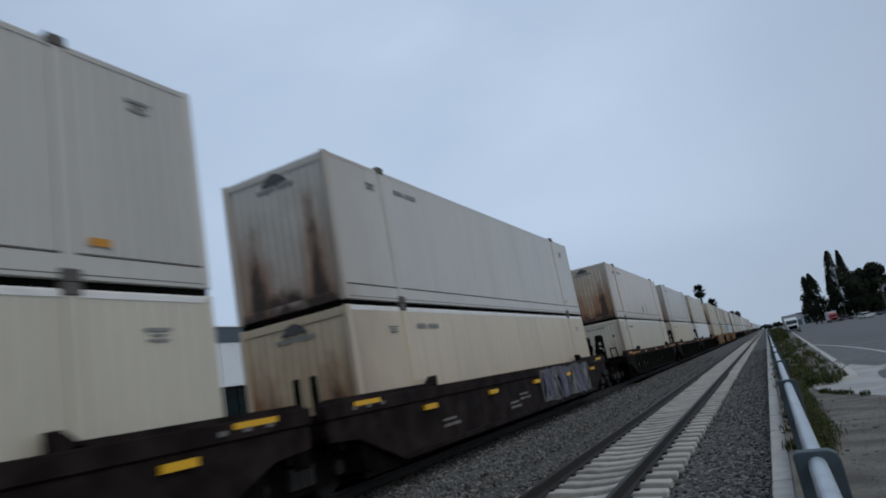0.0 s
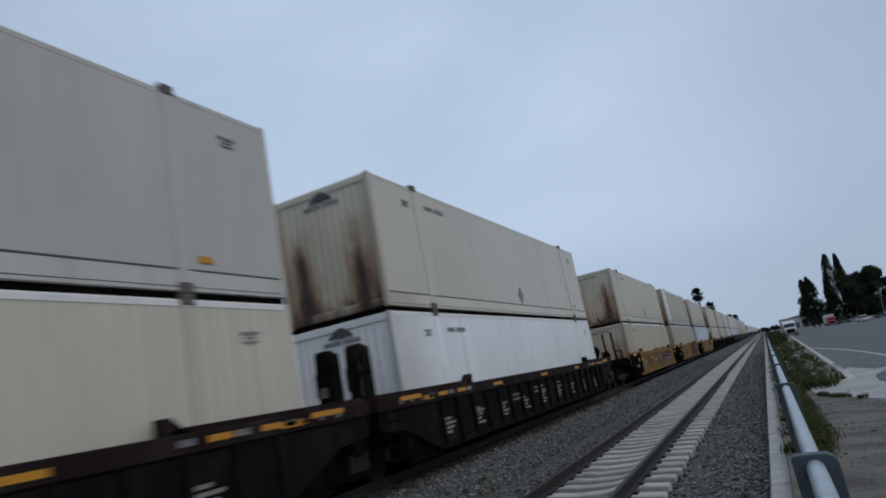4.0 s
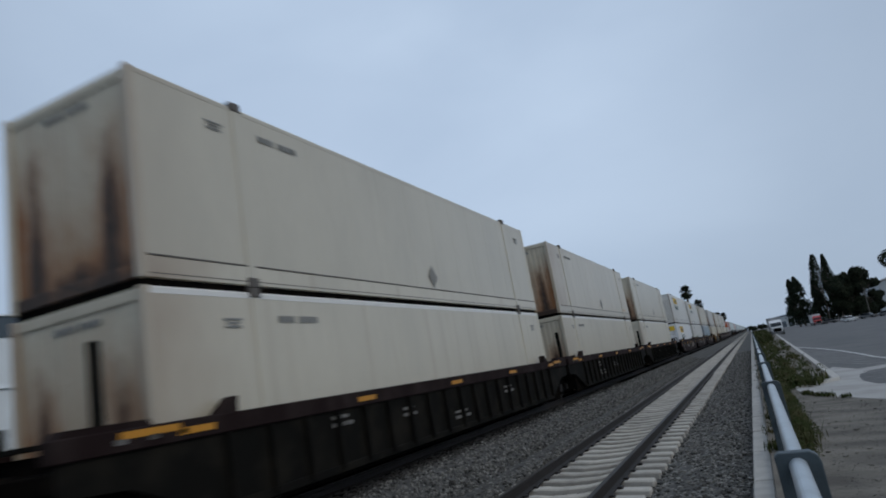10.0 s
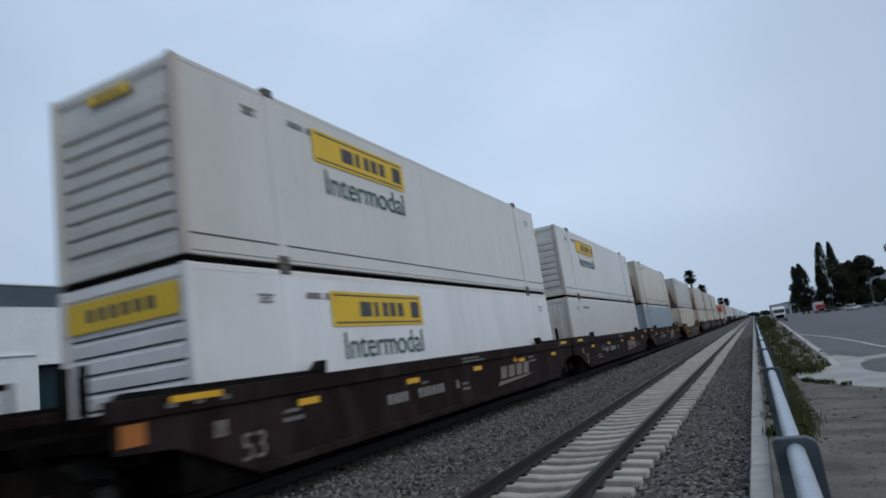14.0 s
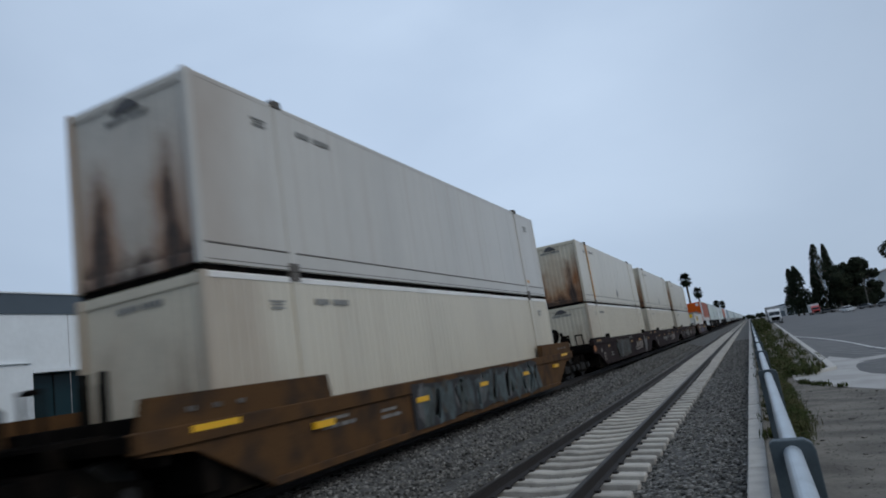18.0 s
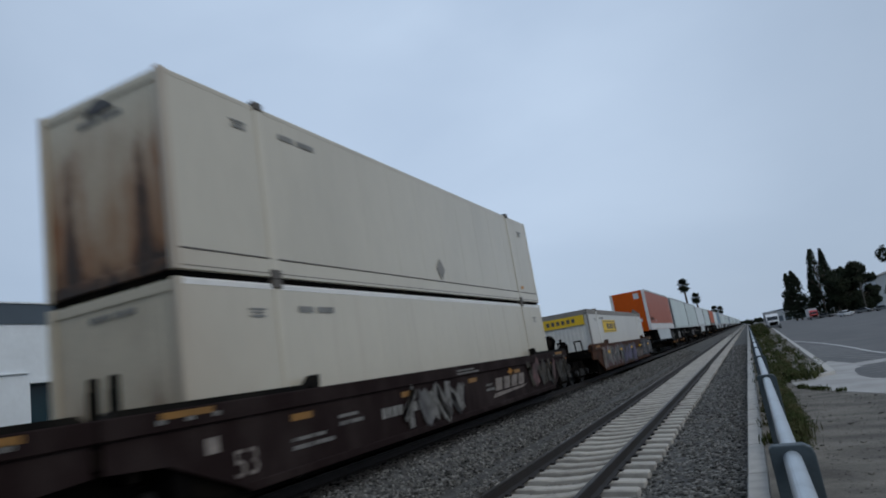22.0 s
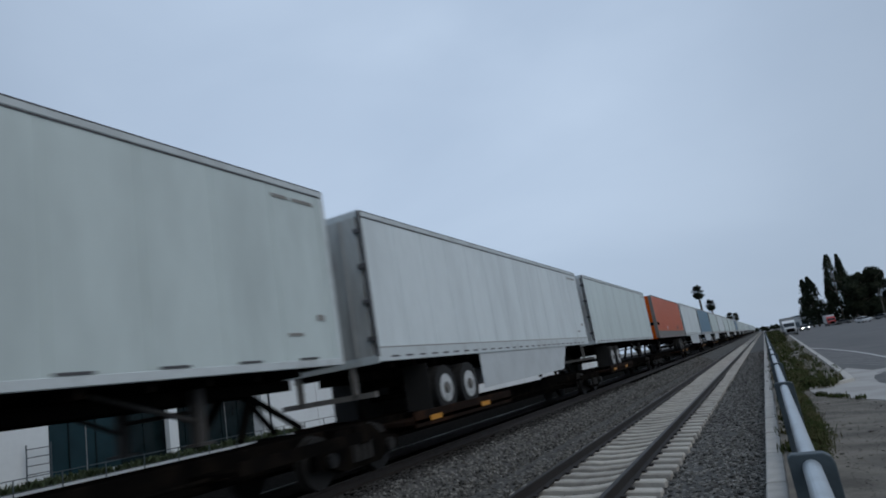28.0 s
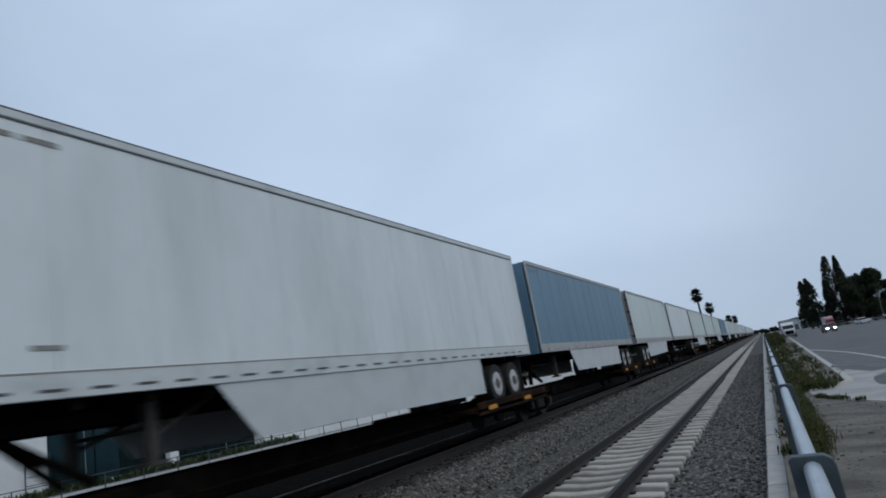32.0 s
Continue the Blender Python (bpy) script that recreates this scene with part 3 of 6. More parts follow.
leafy("weeds", 150, weed_spot, 0.16, 150, 0.024, "dark green and yellowing leafy weeds along the railing", 11)
tufts("dry_grass", 60, weed_spot, 0.3, 18, "thin dry grass stalks along the railing", 14, wide=0.006)
leafy("verge_bushes", 190, verge_spot, 0.2, 110, 0.03, "low leafy weeds on the verge", 16)
tufts("kerb_weeds", 90, lambda g: (g.uniform(-0.12, 0.05), 11.0 + 50 * g.random() ** 1.5, -0.06, g.uniform(0.4, 1.0)), 0.16, 20, "small dark weeds between kerb and railing", 15, wide=0.012)
tufts("verge_weeds", 200, verge_spot, 0.24, 20, "low dry weeds and grass on the verge", 12, wide=0.026)
tufts("joint_weeds", 26, joint_spot, 0.14, 22, "small weeds in the joint before the apron", 19, wide=0.012)
tufts("far_verge_grass", 300, far_spot, 0.5, 14, "low grass along the far verge", 13, wide=0.1)


# ---- background: warehouse behind the train, trees, parked trucks ----
WALLW = mat("white_warehouse_wall", (0.73, 0.775, 0.80), 0.8, vary=0.1, scale=0.3, fine=4, bump=0.05)
FARBOX = mat("grey_cargo_box", (0.30, 0.31, 0.32), 0.6, vary=0.15)
SLATE = mat("slate_blue_band", (0.075, 0.10, 0.125), 0.7, vary=0.15, scale=0.5)
TEALGLASS = mat("teal_glass", (0.014, 0.037, 0.047), 0.2, vary=0.3, scale=0.6, bump=0, spec=0.3)
DARKGLASS = mat("dark_glass", (0.008, 0.017, 0.02), 0.15, vary=0.3, bump=0, spec=0.3)
wh = thing("warehouse", "long white warehouse with a slate-blue parapet band", "warehouse", -30, 0, -0.1)
part("wall", B((-20, 0, -80, 19.2, 0, 7.2), (-20, 0, 33.3, 140, 0, 7.2), (-20, 0, 19.2, 33.3, 4.55, 7.2), (-20, -0.9, 19.2, 33.3, 0, 4.55)), WALLW, wh)
part("parapet_band", B((-20, 0.06, -80, 140, 7.2, 8.15)), SLATE, wh, "slate-blue parapet band")
part("coping", B((-20.05, 0.12, -80, 140, 8.15, 8.22)), WALLW, wh)
part("column", B((-0.35, -0.02, 25.9, 26.5, 0, 4.55)), WALLW, wh, "white square column")
part("lintel", B((-0.5, 0.05, 19.2, 33.3, 4.45, 4.62)), WALLW, wh)
for i in range(10):
    y = 19.3 + 1.4 * i
    part("glass_pane", B((-0.86, -0.8, y, y + 1.36, 0.6, 4.5)), TEALGLASS if i < 3 else DARKGLASS, wh, "teal tinted window pane" if i < 3 else "dark tinted window pane")
for i in range(10):
    part("mullion", B((-0.84, -0.74, 19.24 + 1.4 * i, 19.3 + 1.4 * i, 0.6, 4.5)), DARKGLASS, wh)
for y in range(-60, 140, 9):
    part("panel_joint", B((0.0, 0.006, y, y + 0.03, 0, 7.2)), FARBOX, wh)
part("wall_lamp", B((0.0, 0.5, 33.9, 34.0, 6.9, 7.0), (0.3, 0.6, 33.4, 34.6, 6.75, 6.95)), SOOT, wh, "dark wall lamp on an arm")
part("wall_rib", B((0.0, 0.1, -80, 19.1, 4.9, 4.96), (0.0, 0.1, 33.4, 140, 4.9, 4.96)), WALLW, wh)
part("downpipe", R_(((0.08, 33.9, 0), (0.08, 33.9, 6.9), 0.06)), CLAMP, wh)

def palm(x, y, z, height, seed):
    g = random.Random(seed)
    p = thing("palm_tree", "tall fan palm with a ragged dark crown", "palm tree", x, y, z, group="palms beyond the train")
    bm = bmesh.new()
    pts = [(math.sin(i * 0.4) * 0.12, 0, height * i / 6) for i in range(7)]
    for a, b in zip(pts, pts[1:]):
        rod(bm, a, b, 0.42 - 0.006 * a[2], 9, 0.42 - 0.006 * b[2])
    part("trunk", bm, BARK, p)
    v, f = [], []
    for i in range(130):
        az, el, ln = g.uniform(0, 6.28), g.uniform(-1.3, 1.4), g.uniform(1.6, 2.4)
        d = Vector((math.cos(az) * math.cos(el), math.sin(az) * math.cos(el), math.sin(el)))
        s = d.cross(Vector((0, 0, 1))).normalized()
        base = Vector((pts[-1][0], 0, height))
        fan = base + d * ln * 0.55
        for k in range(9):
            t = -1.1 + 2.2 * k / 8
            tip = fan + (d * math.cos(t) + s * math.sin(t)) * ln * 0.62 - Vector((0, 0, 0.35 * abs(t) * ln * 0.5))
            n = len(v)
            w = s * 0.08
            v += [tuple(fan - w), tuple(fan + w), tuple((fan + tip) / 2 + w * 2.2), tuple(tip), tuple((fan + tip) / 2 - w * 2.2)]
            f += [(n, n + 1, n + 2, n + 4), (n + 4, n + 2, n + 3)]
        n = len(v)
        w = s * 0.04
        v += [tuple(base - w), tuple(base + w), tuple(fan + w), tuple(fan - w)]
        f += [(n, n + 1, n + 2, n + 3)]
    me = bpy.data.meshes.new("crown")
    me.from_pydata(v, [], f)
    me.materials.append(DARKLEAF)
    part("crown", me, None, p, "ragged fan of dark fronds")
    return p


palm(-16.6, 230, -0.4, 17.6, 1)
palm(-17.2, 290, -0.4, 15.6, 2)
palm(-16.0, 420, -0.4, 13.0, 3)
palm(-13.5, 440, -0.4, 12.6, 4)


def tree(x, y, height, radius, kind_, seed, label):
    """Trunk, limbs, and a crown of many small leaf clumps with gaps."""
    g = random.Random(seed)
    height += 0 if y > 600 else FALL * x
    t = thing("tree", label, "tree", x, y, -0.4 if y > 600 else yard_z(min(x, 66)) - 0.1, group="trees beyond the yard")
    bm = bmesh.new()
    rod(bm, (0, 0, 0), (0.1, 0, height * 0.92), 0.35, 8, 0.05)
    limbs = []
    for i in range(16):
        a, h = g.uniform(0, 6.28), height * g.uniform(0.16, 0.85)
        reach = radius * g.uniform(0.5, 0.95) * ((1.15 - h / height) if kind_ == "cypress" else 1)
        tip = (math.cos(a) * reach, math.sin(a) * reach, h + reach * (1.1 if kind_ == "cypress" else 0.5))
        limbs.append(tip)
        rod(bm, (0, 0, h), tip, 0.12, 5, 0.03)
    part("trunk", bm, BARK, t)
    v, f = [], []
    lumps = [(g.uniform(0, 6.28), g.random(), g.uniform(0.75, 1.25)) for _ in range(26)]
    masses = [(math.cos(q_) * radius * d_, math.sin(q_) * radius * d_, height * h_, radius * g.uniform(0.28, 0.5))
              for q_, d_, h_ in [(g.uniform(0, 6.28), g.uniform(0.05, 0.75), g.uniform(0.14, 0.9)) for _ in range(15)]]
    masses.append((0, 0, height * 0.9, radius * 0.3))
    if kind_ == "cypress":
        lumps = [(g.uniform(0, 6.28), g.random() ** 0.9, g.uniform(0.55, 1.25)) for _ in range(60)]
    for _ in range(5200 if kind_ == "cypress" else 6500):
        la, lh, lk = g.choice(lumps)
        hh = min(1.0, max(0.0, lh + g.gauss(0, 0.045 if kind_ == "cypress" else 0.07)))
        if kind_ == "cypress":
            rad = radius * lk * (1.03 - hh) ** 0.75
        else:
            rad = radius * lk * math.sqrt(max(0.0, 1 - (max(0.0, hh - 0.45) / 0.58) ** 2)) * min(1, 0.75 + hh)
        a = la + g.gauss(0, 0.45)
        q = rad * math.sqrt(g.uniform(0.25, 1))
        c = Vector((math.cos(a) * q, math.sin(a) * q, height * (0.06 + 0.94 * hh)))
        if kind_ == "broad":
            bx, by, bz, br = g.choice(masses)
            u_ = Vector((g.gauss(0, 1), g.gauss(0, 1), g.gauss(0, 0.85))).normalized() * br * g.uniform(0.55, 1.12)
            c = Vector((bx, by, bz)) + u_
        d1 = Vector((g.gauss(0, 1), g.gauss(0, 1), g.gauss(0, 1))).normalized()
        d2 = d1.orthogonal().normalized()
        s = g.uniform(0.2, 0.42) if kind_ == "cypress" else g.uniform(0.22, 0.55)
        n = len(v)
        v += [tuple(c - d1 * s), tuple(c + d2 * s * 0.55), tuple(c + d1 * s), tuple(c - d2 * s * 0.55)]
        f.append((n, n + 1, n + 2, n + 3))
    me = bpy.data.meshes.new("crown")
    me.from_pydata(v, [], f)
    me.materials.append(DARKLEAF)
    part("crown", me, None, t)
    return t


tree(17.6, 262, 17.2, 5.4, "cypress", 21, "dark pointed cypress tree beyond the yard")
tree(16.0, 263, 16.6, 4.2, "cypress", 41, "dark narrow cypress with a pointed top")
tree(25.0, 258, 23.2, 5.6, "cypress", 22, "tall ragged dark conifer with a split top")
tree(28.0, 259, 22.8, 3.6, "cypress", 24, "tall thin dark conifer")
tree(23.4, 261, 15.5, 3.8, "cypress", 23, "short dark conifer beside a taller one")
for i, (x, h, r) in enumerate(((28.5, 14.5, 4.6), (32.5, 15.5, 4.8), (35.6, 16.4, 4.0), (38.6, 14.6, 3.8), (30.5, 12.5, 4.6), (34.2, 13.0, 4.8))):
    tree(x, 252 + 7 * (i % 2), h, r, "broad", 30 + i, "dense dark broad-crowned tree beyond the yard")
tree(39.2, 205, 15.8, 5.0, "broad", 37, "large dark tree at the yard's far edge")

# planter, hedge and handrail before the warehouse
plant = thing("planter_wall", "low white concrete planter wall before the warehouse", "planter", -27.6, 0, -0.1)
part("wall", B((-0.15, 0.2, 12, 60, 0, 0.5), bevel=0.02), WALLW, plant)
part("soil", B((-1.6, -0.15, 12, 34, 0, 0.36)), EARTH, plant)
tufts("hedge", 260, lambda g: (-28.0 - 0.9 * g.random(), g.uniform(14, 34), 0.12, g.uniform(0.8, 1.3)), 0.5, 26, "clipped green hedge before the warehouse", 61, material=mat("hedge_leaves", (0.036, 0.055, 0.02), 0.8, vary=0.4, scale=3), wide=0.07)
rail2 = thing("yard_handrail", "thin dark steel handrail before the warehouse", "handrail", -27.3, 0, -0.1)
for i in range(24):
    part("post", R_(((0, 12 + 2 * i, 0), (0, 12 + 2 * i, 1.0), 0.025)), CLAMP, rail2)
for z in (0.5, 1.0):
    part("bar", R_(((0, 12, z), (0, 58, z), 0.02)), CLAMP, rail2)
steps = thing("wall_ladder", "white steel ladder frame on the warehouse wall", "ladder", -29.7, 18.0, -0.1)
for yy in (0, 1.1):
    part("stile", R_(((0, yy, 0), (0, yy, 2.3), 0.03)), CLAMP, steps)
for k in range(6):
    part("rung", R_(((0, 0, 0.3 + 0.36 * k), (0, 1.1, 0.3 + 0.36 * k), 0.02)), CLAMP, steps)


# vehicles in the yard
VWHITE = mat("white_vehicle_paint", (0.62, 0.63, 0.64), 0.35, vary=0.08, bump=0, coat=0.3)
VRED = mat("red_vehicle_paint", (0.36, 0.014, 0.012), 0.45, vary=0.1, bump=0, spec=0.3)
VGREY = mat("grey_vehicle_paint", (0.12, 0.125, 0.13), 0.35, vary=0.1, bump=0, coat=0.3)
RUBBER = mat("road_tyre", (0.018, 0.018, 0.018), 0.85)
GLASSV = mat("vehicle_glass", (0.015, 0.02, 0.025), 0.12, bump=0)
LAMPW = glow("headlamp_glow", (1.0, 0.93, 0.8), 14.0)


def wheels(c, ys, half, r):
    for y in ys:
        for s in (-1, 1):
            part("wheel", rod(bmesh.new(), (s * (half - 0.25), y, r), (s * half, y, r), r, 18), RUBBER, c)


def car(x, y, turn, paint, label, lights=False):
    c = thing("car", label, "car", x, y, yard_z(x), group="cars in the yard")
    c.rotation_euler = (0, 0, radians(turn))
    part("body", P_([(-2.2, 0.3), (-2.25, 0.75), (-1.3, 0.9), (1.5, 0.95), (2.2, 0.85), (2.25, 0.35)], "x", -0.88, 0.88), paint, c)
    part("cabin", P_([(-1.2, 0.92), (-0.55, 1.42), (1.0, 1.45), (1.7, 0.95)], "x", -0.76, 0.76), GLASSV, c)
    part("roof", P_([(-0.62, 1.40), (-0.5, 1.46), (0.95, 1.49), (1.05, 1.42)], "x", -0.78, 0.78), paint, c)
    wheels(c, (-1.4, 1.35), 0.9, 0.32)
    for s in (-1, 1):
        part("headlight", B((s * 0.62 - 0.2, s * 0.62 + 0.2, -2.28, -2.2, 0.6, 0.76)), LAMPW if lights else ALLOYV, c)
        part("tail_light", B((s * 0.65 - 0.16, s * 0.65 + 0.16, 2.2, 2.27, 0.66, 0.82)), VRED, c)
    return c


ALLOYV = mat("lamp_glass", (0.4, 0.4, 0.4), 0.2, bump=0)


def semi(x, y, turn, paint, boxpaint, label, box_len=9.0):
    c = thing("semi_truck", label, "truck", x, y, yard_z(x), group="trucks in the yard")
    c.rotation_euler, c.scale = (0, 0, radians(turn)), (0.9, 0.9, 0.84)
    part("hood", P_([(-3.4, 0.7), (-3.4, 1.6), (-1.9, 1.85), (-1.9, 0.7)], "x", -0.95, 0.95), paint, c)
    part("cab", P_([(-1.9, 0.7), (-1.9, 1.85), (-1.45, 2.75), (0.3, 3.3), (0.3, 0.7)], "x", -1.15, 1.15), paint, c)
    part("windscreen", P_([(-1.94, 1.9), (-1.5, 2.68), (-1.46, 2.66), (-1.9, 1.88)], "x", -1.0, 1.0), GLASSV, c)
    part("grille", B((-0.75, 0.75, -3.46, -3.38, 0.75, 1.5)), SOOT, c)
    part("bumper", B((-1.2, 1.2, -3.6, -3.35, 0.35, 0.72), bevel=0.04), VGREY, c)
    for s in (-1, 1):
        part("mirror", B((s * 1.3 - 0.1, s * 1.3 + 0.1, -1.7, -1.6, 1.8, 2.4)), CLAMP, c)
        part("headlight", B((s * 0.8 - 0.14, s * 0.8 + 0.14, -3.44, -3.36, 0.95, 1.2)), ALLOYV, c)
    part("chassis", B((-0.45, 0.45, -3.2, 3.2 + box_len, 0.55, 0.85)), SOOT, c)
    wheels(c, (-2.6, 2.0, 3.2, box_len + 1.2, box_len + 2.4), 1.2, 0.5)
    if box_len:
        part("cargo_box", B((-1.28, 1.28, 0.8, 3.4 + box_len, 1.15, 3.9), bevel=0.03), boxpaint, c)
    return c


semi(4.25, 136, 0, VWHITE, FARBOX, "white long-nosed semi truck parked at the road edge")
semi(18.4, 226, 0, VRED, VWHITE, "red semi truck with a white box under the trees")
car(22.4, 190, 10, VWHITE, "white parked car beside the trees")
for x, y, p_, lb in ((22.2, 232, VGREY, "dark grey parked car under the trees"), (27.0, 229, VWHITE, "white parked car in shade under the trees"), (31.5, 226, VGREY, "grey parked car under the trees"), (36, 224, VGREY, "dark parked car beside the road")):
    car(x, y, 60, p_, lb)
mover = car(12.0, 215, 0, VGREY, "dark car coming nearer with headlights on", True)
part_pole = thing("leaning_pole", "leaning bare wooden pole before the trees", "pole", 34.2, 240, yard_z(34.2) - 0.1)
part("shaft", R_(((0, 0, 0), (0.3, 0, 9.5), 0.16)), mat("grey_weathered_wood", (0.085, 0.08, 0.072), 0.9, vary=0.3), part_pole)
FARB = mat("far_grey_building", (0.40, 0.43, 0.45), 0.8, vary=0.12, scale=0.1)
fb = thing("far_warehouse", "long pale grey warehouse far beyond the yard", "warehouse", 21, 420, yard_z(31) - 0.1)
part("wall", B((-10, 14, 0, 40, 0, 6.5)), FARB, fb)
part("roof", P_([(-10.3, 6.5), (14.3, 6.5), (14.3, 6.8), (2, 7.6), (-10.3, 6.8)], "y", -0.3, 40), SLATE, fb)
for k in range(6):
    part("dock_door", B((-8.5 + 3.8 * k, -6.0 + 3.8 * k, -0.05, 0.0, 0.3, 3.6)), SLATE, fb)
for i in range(9):
    tree(-14 + 6 * i + (0 if i % 2 else 2), 900 + 20 * (i % 3), 3.4 + 0.8 * (i % 3), 4.5, "broad", 70 + i, "far dark tree near the end of the line")
gb = thing("grey_warehouse", "large pale grey warehouse behind the trees", "warehouse", 48, 300, yard_z(66) - 0.1)
part("wall", P_([(0, 0), (60, 0), (60, 21), (24, 18.5), (0, 12.5)], "y", 0, 60), FARB, gb)
part("roof_edge", P_([(-0.3, 12.5), (24, 18.5), (60, 21), (60, 21.5), (24, 19), (-0.3, 13)], "y", -0.3, 60), BARGREY, gb)


# ---- the train ----
SPEED = 15.3
MOVERS = []


def ride(ob, y):
    """Stands a thing of the train where it is at the clip's start; it runs towards the camera."""
    ob.location = (XT, y, ZT)
    MOVERS.append((ob, y))
    return ob


MESHES = {}


def cached(key, make, material):
    """Parts of one shape and one paint share a mesh."""
    if key not in MESHES:
        bm = make()
        me = bpy.data.meshes.new(key[0])
        bm.to_mesh(me)
        bm.free()
        me.materials.append(material)
        MESHES[key] = me
    return MESHES[key]


W2, LC = 1.295, 16.15


def corrugated(x, y0, y1, z0, z1, pitch, depth, side):
    """A thin pressed sheet with vertical ribs, facing +x or -x."""
    bm = bmesh.new()
    pts, y, k = [], y0, 0
    while y < y1 - 1e-6:
        for f, d in ((0.0, 0), (0.97, 0), (0.976, -1), (0.994, -1)) if pitch > 1 else ((0.0, 0), (0.46, 0), (0.54, -1), (0.96, -1)):
            yy = y + f * pitch
            if yy < y1:
                pts.append((x + side * depth * d, yy))
        y += pitch
    pts.append((x, y1))
    rows = [[bm.verts.new((px, py, z)) for px, py in pts] for z in (z0, z1)]
    for i in range(len(pts) - 1):
        q = (rows[0][i], rows[0][i + 1], rows[1][i + 1], rows[1][i])
        bm.faces.new(q if side > 0 else q[::-1])
    return bm


def container(y, z, height, colour, wall="plate", end="rusty", ribs="vertical", extra=(), label="", length=LC):
    """A 53 foot box: walls, rails, posts, ribbed end, stacking posts, castings and marks."""
    c = thing("container", label, "container", group="containers on the train")
    L, H = length, height
    body = SIDE[colour]
    side_pitch = {"plate": 1.22, "ribbed": 0.2, "wide": 0.62}[wall]
    depth = {"plate": 0.0035, "ribbed": 0.014, "wide": 0.04}[wall]
    for s, nm in ((1, "side_wall"), (-1, "side_wall")):
        part(nm, cached((nm, s, wall, colour, L, H), lambda: corrugated(s * (W2 - 0.012), 0.1, L - 0.1, 0.31, H - 0.09, side_pitch, depth, s), body), None, c)
        part("top_rail", cached(("top_rail", s, colour, L, H, z > 1), lambda: P_([(s * (W2 - 0.06), H - 0.1), (s * (W2 - 0.008), H - 0.1), (s * (W2 - 0.006), H - 0.035), (s * (W2 - 0.04), H), (s * (W2 - 0.06), H)], "y", 0.1, L - 0.1), body if z > 1 or wall == "wide" else BARERAIL), None, c)
        part("bottom_rail", cached(("bottom_rail", s, colour, L, H), lambda: B((min(s * W2, s * (W2 - 0.07)), max(s * W2, s * (W2 - 0.07)), 0.1, L - 0.1, 0.0, 0.29), bevel=0.012), body), None, c)
        part("rail_lip", cached(("rail_lip", s, L), lambda: B((min(s * (W2 - 0.03), s * (W2 + 0.003)), max(s * (W2 - 0.03), s * (W2 + 0.003)), 0.12, L - 0.12, 0.055, 0.068)), RAILPAINT), None, c)
        part("seam_strip", cached(("seam_strip", s, L), lambda: B((min(s * (W2 - 0.03), s * (W2 + 0.004)), max(s * (W2 - 0.03), s * (W2 + 0.004)), 0.12, L - 0.12, 0.29, 0.312)), RAILPAINT), None, c)
        for yy in (1.98, L - 1.98):
            a, b = sorted((s * (W2 + 0.012), s * (W2 - 0.05)))
            part("stacking_post", cached(("stacking_post", s, colour, yy, H), lambda: B((a, b, yy - 0.09, yy + 0.09, 0.02, H + 0.0), bevel=0.01), body), None, c)
            a, b = sorted((s * (W2 + 0.03), s * (W2 - 0.14)))
            part("corner_casting", cached(("corner_casting", s, yy, H), lambda: B((a, b, yy - 0.11, yy + 0.11, H - 0.085, H + 0.06), bevel=0.012), RAILPAINT), None, c, "dark steel stacking fitting")
            part("foot_casting", cached(("foot_casting", s, yy), lambda: B((a, b, yy - 0.12, yy + 0.12, -0.035, 0.12), bevel=0.012), RAILPAINT), None, c)
        for yy in (0.06, L - 0.06):
            a, b = sorted((s * W2, s * (W2 - 0.12)))
            part("corner_post", cached(("corner_post", s, colour, yy, H), lambda: B((a, b, yy - 0.06, yy + 0.06, 0.0, H), bevel=0.014), body), None, c)
    part("roof", cached(("roof", colour, L, H), lambda: B((-W2 + 0.05, W2 - 0.05, 0.06, L - 0.06, H - 0.06, H - 0.02)), body), None, c)
    part("floor", cached(("floor", L), lambda: B((-W2 + 0.06, W2 - 0.06, 0.07, L - 0.012, -0.082, 0.2)), SOOT), None, c)
    em = SIDE[colour + end]

    def end_sheet():
        bm = bmesh.new()
        prof = [(-W2 + 0.1, 0.07)]
        if ribs == "vertical":
            for i in range(12):
                xx = -1.045 + 0.19 * i
                prof += [(xx - 0.06, 0.07), (xx - 0.035, 0.057), (xx + 0.035, 0.057), (xx + 0.06, 0.07)]
        prof.append((W2 - 0.1, 0.07))
        lo, hi = [[bm.verts.new((px, py, z)) for px, py in prof] for z in (0.2, H - 0.16)]
        for i in range(len(prof) - 1):
            bm.faces.new((lo[i], lo[i + 1], hi[i + 1], hi[i]))
        return bm

    part("front_wall", cached(("front_wall", colour, end, ribs, H), end_sheet, em), None, c, "ribbed end wall with rust streaks" if end in ("heavy", "rusty", "streaked") else "")
    if ribs != "vertical":
        for i in range(8):
            o = part("slat", cached(("slat", colour, end), lambda: P_([(0.075, 0.0), (0.035, 0.004), (0.03, 0.165), (0.075, 0.2)], "x", -W2 + 0.2, W2 - 0.2), em), None, c)
            o.location.z = 0.4 + 0.25 * i
            # the shade below each slat, drawn as a dark strip
            part("slat_shadow", cached(("slat_shadow",), lambda: B((-W2 + 0.2, W2 - 0.2, 0.07, 0.074, -0.03, 0.0)), RAILPAINT), None, o)
    part("rear_wall", cached(("rear_wall", colour, L, H), lambda: B((-W2 + 0.1, W2 - 0.1, L - 0.08, L - 0.04, 0.16, H - 0.16)), body), None, c)
    part("header", cached(("header", colour, end, H), lambda: B((-W2 + 0.1, W2 - 0.1, 0.036, 0.11, H - 0.17, H - 0.01), bevel=0.012), em), None, c)
